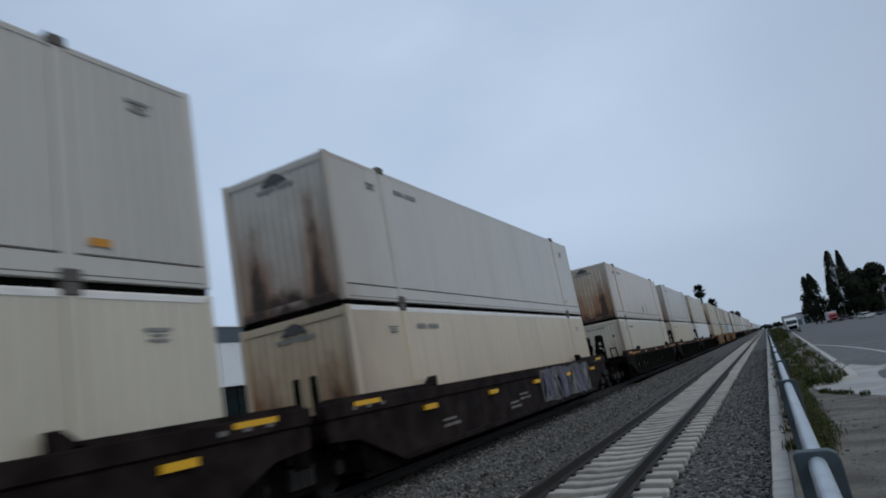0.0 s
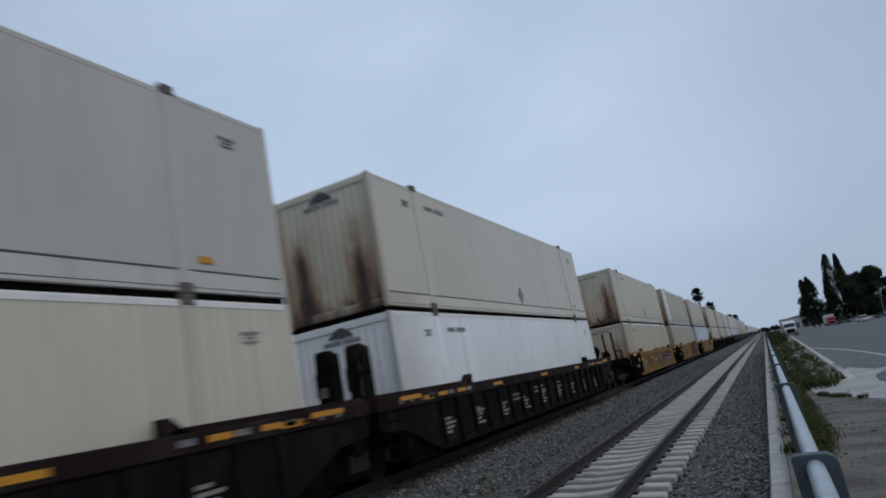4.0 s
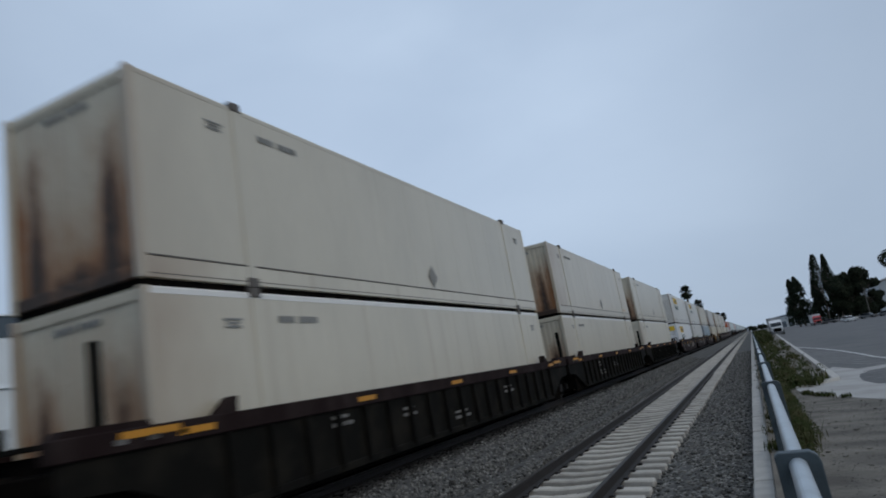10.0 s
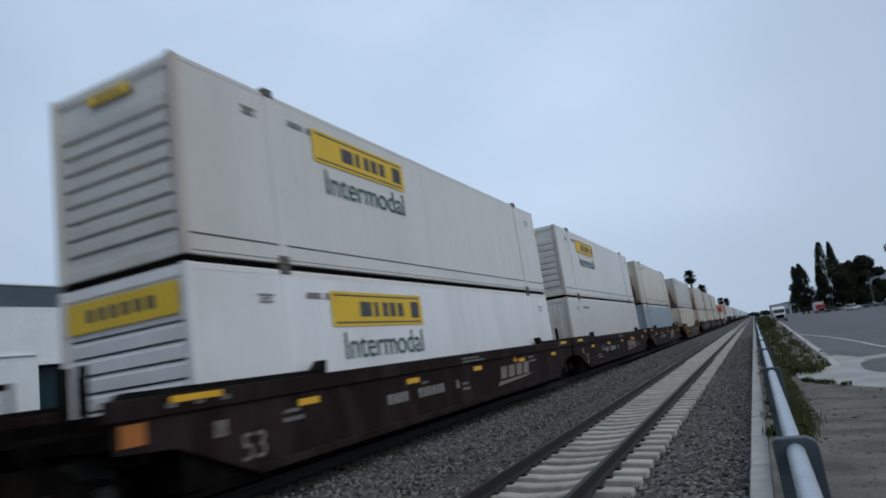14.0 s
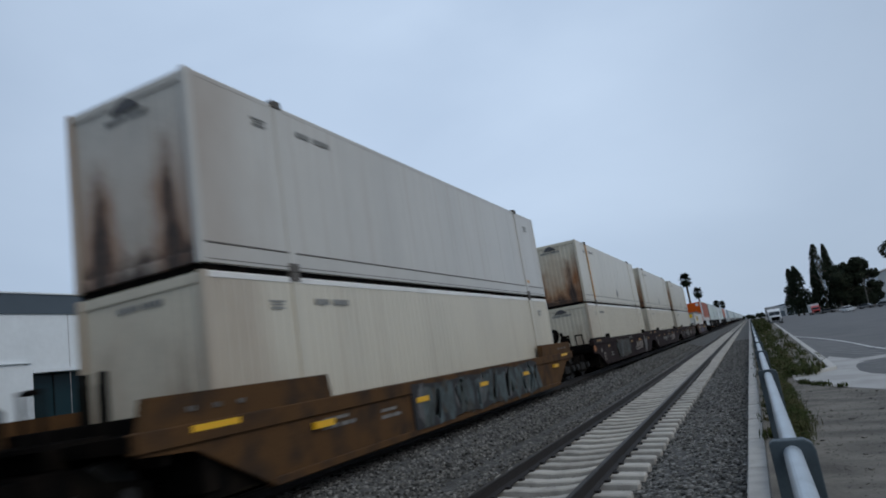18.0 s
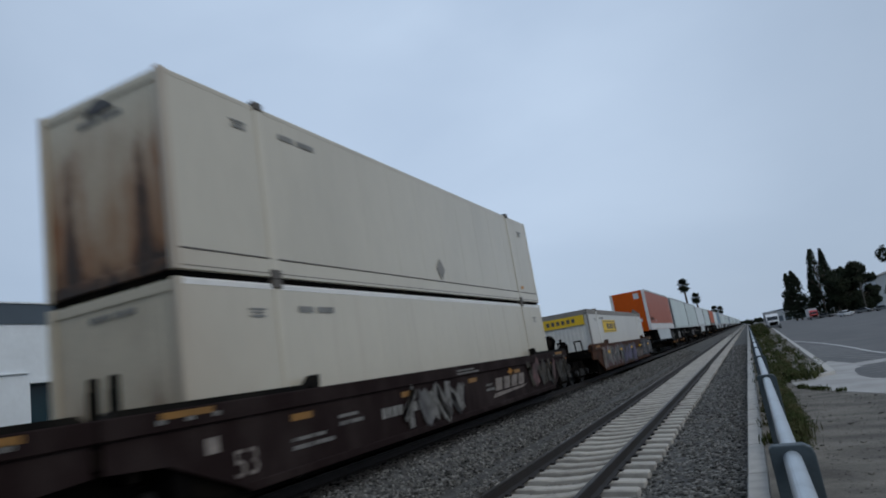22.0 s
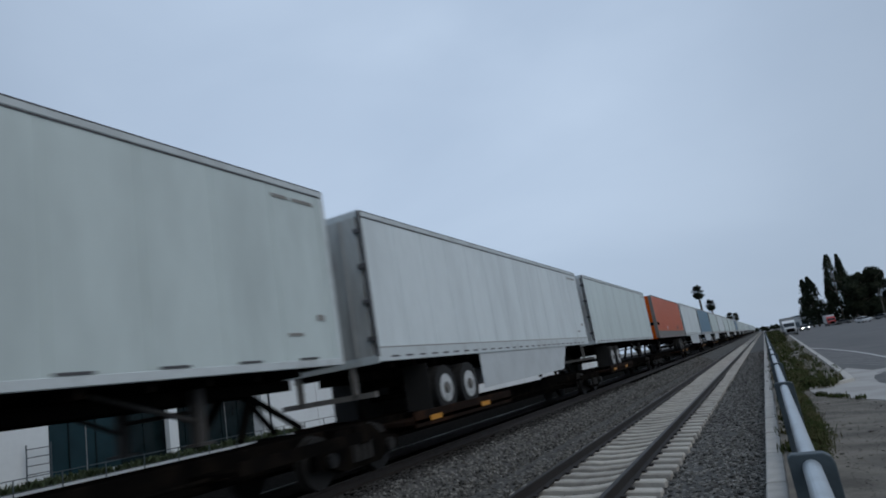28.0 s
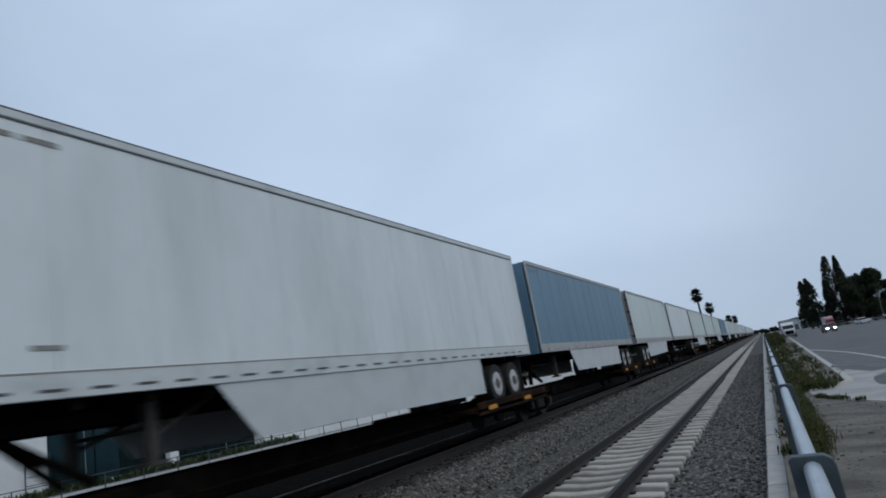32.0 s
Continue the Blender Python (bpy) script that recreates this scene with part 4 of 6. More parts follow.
    part("sill", cached(("sill", colour, end), lambda: B((-W2 + 0.1, W2 - 0.1, 0.036, 0.11, 0.02, 0.2), bevel=0.012), em), None, c)
    # unreadable marks as bars
    ze = H - 0.44 if "emblem" in extra else H - 0.34
    part("end_mark", cached(("end_mark", ze), lambda: B(*[(xx, xx + 0.085, 0.044, 0.054, ze, ze + 0.085) for xx in (-0.44, -0.33, -0.22, -0.11, 0.05, 0.16, 0.27, 0.38)]), STENCIL), None, c)
    if "emblem" in extra:
        part("end_emblem", cached(("end_emblem", H), lambda: P_([(-0.3, H - 0.31), (-0.12, H - 0.29), (0.0, H - 0.32), (0.16, H - 0.29), (0.32, H - 0.3), (0.24, H - 0.22), (0.1, H - 0.12), (-0.02, H - 0.1), (-0.16, H - 0.16), (-0.24, H - 0.24)], "y", 0.026, 0.055), BAR), None, c, "dark emblem shape")
    part("side_mark", cached(("side_mark", H), lambda: B(*[(W2 + 0.001, W2 + 0.005, 2.46 + 0.1 * k, 2.545 + 0.1 * k, H - 0.45, H - 0.35) for k in (0, 1, 2, 3, 5, 6, 7, 8, 9)]), STENCIL), None, c)
    part("front_mark", cached(("front_mark", H), lambda: B((W2 + 0.001, W2 + 0.005, 1.3, 1.66, H - 0.43, H - 0.40), (W2 + 0.001, W2 + 0.005, 1.36, 1.6, H - 0.48, H - 0.455), (W2 + 0.001, W2 + 0.005, 1.33, 1.63, H - 0.535, H - 0.505)), STENCIL), None, c)
    part("data_mark", cached(("data_mark", H), lambda: B((W2 + 0.001, W2 + 0.005, L - 1.1, L - 0.72, H - 0.475, H - 0.435), (W2 + 0.001, W2 + 0.005, L - 1.02, L - 0.8, H - 0.535, H - 0.51), (W2 + 0.001, W2 + 0.005, L - 1.06, L - 0.76, H - 0.60, H - 0.57)), STENCIL), None, c)
    if "placard" in extra:
        part("placard", cached(("placard",), lambda: B((W2 + 0.001, W2 + 0.008, L - 1.72, L - 1.46, 0.41, 0.51)), AMBER), None, c, "orange-yellow placard")
    if "diamond" in extra:
        part("diamond_mark", cached(("diamond_mark",), lambda: P_([(L / 2, 0.34), (L / 2 + 0.24, 0.6), (L / 2, 0.88), (L / 2 - 0.24, 0.6)], "x", W2 + 0.001, W2 + 0.006), BARGREY), None, c, "grey diamond-shaped mark")
    if "rust_streak" in extra:
        part("rust_streak", cached(("rust_streak", H), lambda: B((W2 + 0.013, W2 + 0.017, 1.87, 2.1, 0.03, H + 0.0)), STREAK), None, c, "orange rust streak down the post")
    if "stained_post" in extra:
        part("stained_post", cached(("stained_post", H), lambda: B((W2 + 0.013, W2 + 0.016, 1.88, 2.08, 0.03, H)), SIDE["tan"]), None, c, "brown-stained post")
    if "patch" in extra:
        part("repainted_patch", B((W2 - 0.01, W2 + 0.002, PATCH, PATCH + 2.5, 0.42, 1.0)), SIDE["drab"], c, "greyer repainted patch")
    if "white_front" in extra:
        part("replaced_panel", cached(("replaced_panel", H), lambda: B((W2 - 0.01, W2 + 0.003, 0.02, 1.88, 0.33, H - 0.05)), SIDE["bright"]), None, c, "newer white wall panel")
    if "panel" in extra:
        zc = 1.78 if "dark_rails" in extra else 1.97
        part("logo_panel", cached(("logo_panel", zc), lambda: B((W2 + 0.001, W2 + 0.006, 3.1, 6.45, zc, zc + 0.62)), YELLOW), None, c, "yellow logo panel")
        for nm, bx in (("logo_stripe", (3.2, 6.35, zc + 0.54, zc + 0.57)), ("logo_stripe", (3.2, 6.35, zc + 0.05, zc + 0.08)), ("logo_block", (4.0, 4.4, zc + 0.17, zc + 0.45)),
                       ("logo_block", (4.5, 4.65, zc + 0.17, zc + 0.45)), ("logo_block", (4.8, 5.0, zc + 0.17, zc + 0.45)), ("logo_block", (5.08, 5.3, zc + 0.17, zc + 0.45)), ("logo_block", (5.4, 5.62, zc + 0.17, zc + 0.45)), ("logo_badge", (5.95, 6.3, zc + 0.14, zc + 0.48))):
            part(nm, B((W2 + 0.006, W2 + 0.009, *bx)), BAR, c)
        if "panel_intermodal" in extra:
            cu = bpy.data.curves.new("intermodal_lettering", "FONT")
            cu.body, cu.size, cu.extrude, cu.align_x = "Intermodal", 0.68, 0.002, "CENTER"
            o = new("intermodal_lettering", cu)
            o.data.materials.append(GREENTXT)
            o.parent = c
            o.matrix_local = Matrix.Translation((W2 + 0.006, 4.85, zc - 0.57)) @ pose(0, 0, 0, 90, 0, 90)
        wide = "wide_end" in extra
        hw, z0, z1 = (1.1, H - 0.66, H - 0.22) if wide else (0.42, H - 0.34, H - 0.18)
        part("end_panel", B((-hw, hw, -0.002, 0.016, z0, z1)), YELLOW, c, "yellow panel on the end wall")
        for k in range(6):
            xk = -hw * 0.62 + hw * 0.22 * k
            part("end_panel_block", B((xk, xk + hw * 0.13, -0.005, -0.002, z0 + 0.3 * (z1 - z0), z0 + 0.72 * (z1 - z0))), BAR, c)
    if "dark_rails" in extra:
        for s in (-1, 1):
            a, b = sorted((s * (W2 + 0.005), s * (W2 - 0.06)))
            part("upper_rail_cover", B((a, b, 0.0, L, H - 0.22, H + 0.004)), DIRTYRAIL, c, "grimy dark top rail")
            part("front_post_cover", B((a, b, -0.004, 0.13, 0, H - 0.22)), DIRTYRAIL, c)
        part("front_rail_cover", B((-W2 + 0.06, W2 - 0.06, -0.004, 0.12, H - 0.22, H + 0.003)), DIRTYRAIL, c)
    for o in c.children:
        if o.name.split(".")[0] in ("end_mark", "side_mark", "front_mark", "data_mark"):
            o["kind"] = "stuff"
    ride(c, y)
    c.location.z = ZT + z
    MOVERS[-1] = (c, y, z)
    return c


BARERAIL = mat("pale_bare_rail", (0.74, 0.735, 0.71), 0.35, vary=0.12, scale=3, bump=0.02)
PATCH = 9.5
DIRTYRAIL = mat("grimy_rail", (0.235, 0.22, 0.20), 0.7, vary=0.3, scale=2)
EMBLEM = mat("faded_tan_emblem", (0.20, 0.172, 0.152), 0.8, vary=0.5, scale=5, bump=0, second=(0.085, 0.068, 0.06))
STREAK = mat("orange_rust_run", (0.42, 0.17, 0.03), 0.8, vary=0.5, scale=3, stretch=(1, 4, .6), second=(0.5, 0.32, 0.12))
HU = 2.896
ZL, ZU = 0.215, 3.205      # lower box stands in the well, upper box on its castings


AXLES = []


def wheelset(c, y):
    ax = part("axle", cached(("axle",), lambda: R_(((-0.95, 0, 0), (0.95, 0, 0), 0.08)), SOOT), None, c)
    ax.location.z = 0.42
    ax.delta_location.y = y
    AXLES.append(ax)
    for s in (-1, 1):
        part("wheel", cached(("wheel", s), lambda: rod(rod(bmesh.new(), (s * 0.69, 0, 0), (s * 0.82, 0, 0), 0.42, 28), (s * 0.67, 0, 0), (s * 0.70, 0, 0), 0.45, 28), STEEL), None, ax, "worn steel wheel")


def bogie(c, y):
    """A two-axle truck: side frames with a dropped middle, springs, bolster, wheelsets."""
    outline = [(-1.25, 0.33), (-1.25, 0.56), (-0.7, 0.66), (-0.45, 0.86), (0.45, 0.86), (0.7, 0.66), (1.25, 0.56), (1.25, 0.33), (0.95, 0.33), (0.55, 0.2), (-0.55, 0.2), (-0.95, 0.33)]
    for s in (-1, 1):
        f = part("side_frame", cached(("side_frame", s), lambda: P_(outline, "x", s * 0.98 - 0.07, s * 0.98 + 0.07), SOOT), None, c)
        f.location.y = y
        for o in (-0.2, 0.0, 0.2):
            part("spring", cached(("spring", s, o), lambda: R_(((s * 1.06, o, 0.3), (s * 1.06, o, 0.6), 0.08)), STEEL), None, f)
        for o in (-0.9, 0.9):
            part("bearing_cap", cached(("bearing_cap", s, o), lambda: R_(((s * 1.0, o, 0.43), (s * 1.14, o, 0.43), 0.12)), STEEL), None, f)
    b = part("bolster", cached(("bolster",), lambda: B((-1.15, 1.15, -0.2, 0.2, 0.55, 0.9), bevel=0.03), SOOT), None, c)
    b.location.y = y
    for o in (-0.9, 0.9):
        wheelset(c, y + o)


SX = 1.52


def strokes(c, y0, y1, z0, z1, seed, colours, count):
    """Spray-painted tags: looping strokes on the side sheet."""
    g = random.Random(seed)
    for k, m in enumerate(colours):
        for _ in range(count):
            bm = bmesh.new()
            cy, cz, ry, rzz = g.uniform(y0, y1), (z0 + z1) / 2 + g.uniform(-0.1, 0.1), g.uniform(0.2, 0.55), (z1 - z0) * g.uniform(0.3, 0.48)
            a0, a1 = g.uniform(0, 6.28), g.uniform(2.5, 5.5)
            ribbon(bm, [(cy + ry * math.cos(a0 + a1 * i / 12) + 0.15 * math.sin(i), cz + rzz * math.sin(a0 + a1 * i / 12)) for i in range(13)], g.uniform(0.045, 0.11), SX + 0.061 + 0.003 * k)
            part("graffiti_stroke", bm, m, c, "spray-painted graffiti stroke")


SPRAY = dict(cream=mat("cream_spray", (0.24, 0.21, 0.185), 0.8, vary=0.6, scale=2.5, fine=14, second=(0.10, 0.085, 0.08), split=(.4, .62)), pink=mat("dull_pink_spray", (0.15, 0.075, 0.075), 0.8, vary=0.6, scale=2.5, second=(0.06, 0.035, 0.035), split=(.4, .62)), earth=mat("earth_spray", (0.05, 0.04, 0.028), 0.8, vary=0.5, scale=2.5, second=(0.028, 0.026, 0.022), split=(.4, .62)), stencil=mat("stencil_white", (0.23, 0.225, 0.21), 0.8, vary=0.4, scale=7, second=(0.13, 0.125, 0.115)), navy=mat("navy_spray", (0.026, 0.03, 0.045), 0.8, vary=0.5, scale=2.5, second=(0.044, 0.046, 0.056), split=(.4, .65)), teal=mat("teal_spray", (0.075, 0.10, 0.105), 0.8, vary=0.6, scale=2.5, second=(0.035, 0.042, 0.04), split=(.4, .65)), worn=mat("worn_white_paint", (0.17, 0.165, 0.155), 0.8, vary=0.5, scale=7, second=(0.05, 0.045, 0.04)), white=mat("white_spray", (0.26, 0.26, 0.265), 0.8, vary=0.6, scale=2.5, fine=14, second=(0.09, 0.088, 0.088), split=(.38, .6)), lilac=mat("lilac_spray", (0.125, 0.115, 0.20), 0.8, vary=0.5, scale=2.5, second=(0.07, 0.065, 0.10), split=(.4, .65)),
             oxblood=mat("oxblood_spray", (0.085, 0.028, 0.03), 0.8, vary=0.5, scale=2.5, second=(0.04, 0.02, 0.02), split=(.4, .65)), black=mat("black_spray", (0.018, 0.017, 0.018), 0.8, vary=0.4), grey=mat("grey_spray", (0.125, 0.124, 0.125), 0.8, vary=0.5, scale=2.5, second=(0.055, 0.053, 0.052), split=(.4, .62)), green=mat("green_spray", (0.06, 0.075, 0.066), 0.8, vary=0.5, scale=2, second=(0.03, 0.035, 0.033), split=(.4, .65)), magenta=mat("magenta_spray", (0.075, 0.03, 0.045), 0.7, vary=0.3))


def mural(c, y0, y1, z0, z1, fill, inks, seed, letters):
    """A painted piece: a ragged ground colour with angular overlapping strokes and thin outlines over it."""
    g = random.Random(seed)
    n = 12
    low = [(y0 + (y1 - y0) * i / n, z0 + g.uniform(-0.04, 0.07)) for i in range(n + 1)]
    high = [(y0 + (y1 - y0) * i / n + g.uniform(-0.1, 0.1), z1 + g.uniform(-0.09, 0.02)) for i in range(n, -1, -1)]
    if fill:
        part("graffiti_ground", P_(low + high, "x", SX + 0.001, SX + 0.05), SPRAY[fill], c, "ragged sprayed ground of the graffiti")
    w = (y1 - y0) / letters
    lo, hi = z0 + 0.12, z1 - 0.14
    for k in range(letters):
        y = y0 + w * k
        pts, up = [], g.random() < 0.5
        for i in range(g.choice((3, 4, 4, 5))):
            up = not up
            pts.append((y + w * 0.5 + g.uniform(-0.32, 0.32), (hi if up else lo) + g.uniform(-0.14, 0.1)))
        body, rim = bmesh.new(), bmesh.new()
        fine = []
        for (ya, za), (yb, zb) in zip(pts, pts[1:]):
            bend = g.uniform(-0.12, 0.12)
            fine += [(ya + (yb - ya) * q / 6 + bend * math.sin(3.14 * q / 6), za + (zb - za) * q / 6) for q in range(6)]
        fine.append(pts[-1])
        wide = g.uniform(0.12, 0.3)
        ribbon(body, fine, wide, SX + 0.052 + 0.0015 * (k % 4))
        part("graffiti_shape", body, SPRAY[inks[k % len(inks)]], c, "sprayed graffiti letter stroke")
        ribbon(rim, [(py + wide * 0.5, pz + 0.03) for py, pz in fine[: g.randint(8, len(fine))]], g.uniform(0.025, 0.045), SX + 0.058)
        part("graffiti_stroke", rim, SPRAY[inks[-1]], c, "pale thin graffiti outline")


def number_mesh():
    """The painted number 53 on a side sheet."""
    cu = bpy.data.curves.new("number", "FONT")
    cu.body, cu.size, cu.extrude, cu.align_x = "53", 0.5, 0.003, "CENTER"
    ob = bpy.data.objects.new("number", cu)
    bm = bmesh.new()
    bm.from_mesh(ob.to_mesh())
    bm.transform(Matrix.Translation((SX + 0.004, 0.7, 0.45)) @ pose(0, 0, 0, 90, 0, 90))
    ob.to_mesh_clear()
    bpy.data.objects.remove(ob)
    return bm


def unit(c, y, style, paint, ends, seed):
    """One well of a car: tapered side sheets, top chord, ribs or plain, container guides, end platforms."""
    body = CAR[paint]
    chord = CAR["maroon"] if style == "ribbed" else body
    zt, zb, rise = (1.13, 0.12, 0.36) if paint == "rust" else (1.43, 0.27, 0.07)

    def place(name, key, make, m, label=""):
        o = part(name, cached(key, make, m), None, c, label)
        o.location.y = y
        return o

    outline = [(-1.35, 0.86), (-1.35, zt - 0.02), (LC + 1.35, zt - 0.02), (LC + 1.35, 0.86), (LC + 0.55, 0.8), (LC - 0.75, zb), (0.75, zb), (-0.55, 0.8)]
    for s in (-1, 1):
        place("side_sheet", ("side_sheet", s, paint), lambda: P_(outline, "x", s * (SX - 0.06), s * SX), body)
        a, b = sorted((s * (SX + 0.045), s * (SX - 0.16)))
        place("top_chord", ("top_chord", s, paint, style), lambda: B((a, b, -1.4, LC + 1.4, zt - 0.24, zt), bevel=0.015), chord)
        a2, b2 = sorted((s * (SX + 0.03), s * (SX - 0.16)))
        place("bottom_chord", ("bottom_chord", s, paint), lambda: B((a2, b2, 0.75, LC - 0.75, zb - 0.03, zb + 0.09), bevel=0.012), body)
        if style == "ribbed":
            a3, b3 = sorted((s * SX, s * (SX + 0.085)))
            rib = lambda: P_([(0, 0.3), (0.035, 0.3), (0.035, zt - 0.24), (-0.035, zt - 0.24), (-0.035, 0.3)], "x", a3, b3)
            if s > 0:
                for i in range(19):
                    r = place("rib", ("rib", s, paint), rib, body)
                    r.location.y = y + 0.9 + i * 0.797
            else:
                place("rib_row", ("rib_row", s, paint), lambda: B(*[(a3, b3, 0.87 + i * 0.797, 0.94 + i * 0.797, 0.3, zt - 0.24) for i in range(19)]), body)
        a4, b4 = sorted((s * (SX + 0.03), s * (SX - 0.14)))
        guide_m = CAR["black"] if paint == "maroon" else chord
        for g0, g1, lug in ((-1.3, 2.25, 2.25), (LC - 2.25, LC + 1.3, LC - 2.25)) if style == "plain" else ((-1.35, 2.68, 2.55), (LC - 2.68, LC + 1.35, LC - 2.55)) if paint == "black" else ((-1.35, -0.2, 0.95), (LC + 0.2, LC + 1.35, LC - 0.95)):
            place("container_guide", ("container_guide", s, paint, g0), lambda: P_([(g0, zt), (g0 + 0.08, zt + rise), (g1 - 0.08, zt + rise), (g1, zt)], "x", a4, b4), guide_m)
            tip = lug - 0.14 if lug > LC / 2 else lug + 0.14
            if paint != "rust":
                place("guide_lug", ("guide_lug", s, paint, g0), lambda: P_([(lug - 0.17, zt), (tip - 0.05, zt + 0.2), (tip + 0.05, zt + 0.2), (lug + 0.17, zt)], "x", a4, b4), CAR["rust"] if paint == "yellow" else guide_m)
        if paint == "yellow":
            for yy in (8.3, 11.35):
                place("side_lug", ("side_lug", s, yy), lambda: P_([(yy - 0.62, zt), (yy - 0.55, zt + 0.1), (yy + 0.55, zt + 0.1), (yy + 0.62, zt)], "x", a4, b4), CAR["yellow"])
    for s in (-1, 1):
        a5, b5 = sorted((s * 1.36, s * 1.4))
        for yy in (0.35, LC - 0.35):
            place("inner_plate", ("inner_plate", s, yy), lambda: B((a5, b5, yy - 0.75, yy + 0.75, 0.16, 1.2)), SOOT)
    if paint == "orange":
        place("black_end_panel", ("black_end_panel", "o"), lambda: P_([(LC + 1.41, 0.88), (LC + 1.41, zt - 0.01), (LC - 0.9, zt - 0.01), (LC - 0.9, 0.38), (LC - 0.45, 0.38), (LC + 0.5, 0.82)], "x", SX + 0.001, SX + 0.05), SOOT, "black painted end of the side sheet")
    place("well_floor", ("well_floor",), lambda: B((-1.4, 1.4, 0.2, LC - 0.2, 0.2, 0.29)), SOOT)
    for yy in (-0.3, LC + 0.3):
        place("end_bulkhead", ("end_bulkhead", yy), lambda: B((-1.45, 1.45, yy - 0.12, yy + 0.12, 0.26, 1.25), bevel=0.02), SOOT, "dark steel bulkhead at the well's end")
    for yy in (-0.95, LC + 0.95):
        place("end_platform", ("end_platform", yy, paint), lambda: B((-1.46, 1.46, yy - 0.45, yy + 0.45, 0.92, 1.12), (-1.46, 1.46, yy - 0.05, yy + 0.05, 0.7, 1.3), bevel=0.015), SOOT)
    over = 0.068 if paint in ("orange", "rust", "brown") else 0.007
    for i in range(5):
        m = place("reflector", ("reflector", style, over, paint, seed >= 160), lambda: B((SX + 0.046, SX + 0.052, -0.28, 0.28, zt - 0.17, zt - 0.09)) if style == "ribbed" else B((SX + 0.001, SX + over, -0.25, 0.25, zt - 0.43, zt - 0.33)), DULLREF if seed >= 160 and paint == "maroon" else AMBER if style == "ribbed" or paint == "yellow" else YREF, "amber reflector strip")
        m.location.y = y + (0.4 + i * 3.8 if style == "ribbed" else 1.93 + 3.3 * i)
    for yy in (-0.25, LC + 0.25):
        place("end_reflector", ("end_reflector", yy, style, zt, seed >= 160), lambda: B((SX + 0.046, SX + 0.052, yy - 0.4, yy + 0.4, zt - 0.11, zt - 0.03)), DULLREF if seed >= 160 else AMBER if style == "ribbed" else YREF, "amber reflector strip")
    if paint == "black":
        for k, m_ in enumerate((SPRAY["white"], AMBER, SPRAY["white"], AMBER, SPRAY["white"])):
            for far in (0, 1):
                yy = 0.45 + 0.46 * k if not far else LC - 0.75 - 0.46 * k
                place("reflector", ("reflector", "striped", k, far), lambda: B((SX + 0.046, SX + 0.052, yy, yy + (0.4 if k % 2 else 0.25), zt - 0.15, zt - 0.07)), m_)
    for i in range(3):
        for yy in (-1.0, LC - 0.7):
            m = place("reflector_white", ("reflector_white", i), lambda: B((SX + 0.046, SX + 0.052, 0.3 + 0.42 * i, 0.42 + 0.42 * i, zt - 0.16, zt - 0.1)), SPRAY["worn"])
            m.location.y = y + yy
    if paint == "green":
        place("end_frame", ("end_frame", "g"), lambda: B((1.05, 1.17, -0.62, -0.5, 1.1, 2.45), bevel=0.02), CAR["green"], "dark upright end post")
        place("end_deck", ("end_deck",), lambda: B((-1.2, 0.7, -1.2, -0.5, 1.36, 1.42), (-0.5, -0.1, -1.1, -0.8, 1.42, 1.66), bevel=0.01), CAR["green"], "dark end deck with a box on it")
    elif style == "plain":
        tall = paint == "yellow"
        for xx in ((0.22, 0.66) if tall else (-0.34, 0.02) if "front" in ends else (0.43, 0.8)):
            place("end_post", ("end_post", xx, paint), lambda: B((xx - 0.055, xx + 0.055, -0.66, -0.56, 1.1, 2.7 if tall else 1.95), (xx - 0.03, xx + 0.03, -0.7, -0.66, 1.3, 2.5 if tall else 1.8), bevel=0.02), CAR["rust"] if tall else CAR["black"], "thin upright end post")
    if paint == "black":
        for xx in (-0.45, 0.2) if "front" in ends else (0.3, 0.98):
            place("end_frame", ("end_frame", xx), lambda: B((xx, xx + 0.1, -1.36, -1.06, 1.1, 2.3), (xx + 0.27, xx + 0.37, -1.36, -1.06, 1.1, 2.4), (xx, xx + 0.37, -1.34, -1.1, 1.2, 1.5), (xx, xx + 0.37, -1.34, -1.1, 1.86, 1.97), bevel=0.025), CAR["black"], "dark upright end frame with crossbars")
            place("brake_head", ("brake_head", xx), lambda: B((xx + 0.02, xx + 0.35, -1.4, -1.12, 2.18, 2.46), (xx + 0.1, xx + 0.3, -1.46, -1.4, 2.1, 2.34), (xx - 0.06, xx + 0.05, -1.36, -1.2, 1.62, 2.1), bevel=0.05), CAR["maroon"] if xx > 0.5 else CAR["black"], "dark brake gear housing")
        place("end_plate", ("end_plate",), lambda: B((0.42, 0.56, -1.43, -1.4, 1.62, 1.8), (1.1, 1.22, -1.43, -1.4, 2.2, 2.34)), SPRAY["white"], "white label plate")
        place("corner_ladder", ("corner_ladder",), lambda: R_(*[((SX, -1.2, 0.35 + 0.22 * k), (SX, -0.75, 0.35 + 0.22 * k), 0.02) for k in range(4)], ((SX, -1.2, 0.3), (SX, -1.2, 1.3), 0.022), ((SX, -0.75, 0.3), (SX, -0.75, 1.3), 0.022)), SOOT)
        for k in range(9):      # blocks of stencilled lines between the ribs
            place("worn_label", ("worn_label", k), lambda: B(*[(SX + 0.003, SX + 0.007, 1.02 + 1.594 * k, 1.3 + 1.594 * k + 0.06 * ((q * 7 + k * 3) % 5), 0.5 + 0.09 * q, 0.552 + 0.09 * q) for q in range(1 + (k * 5 + 3) % 5)]), SPRAY["stencil"])
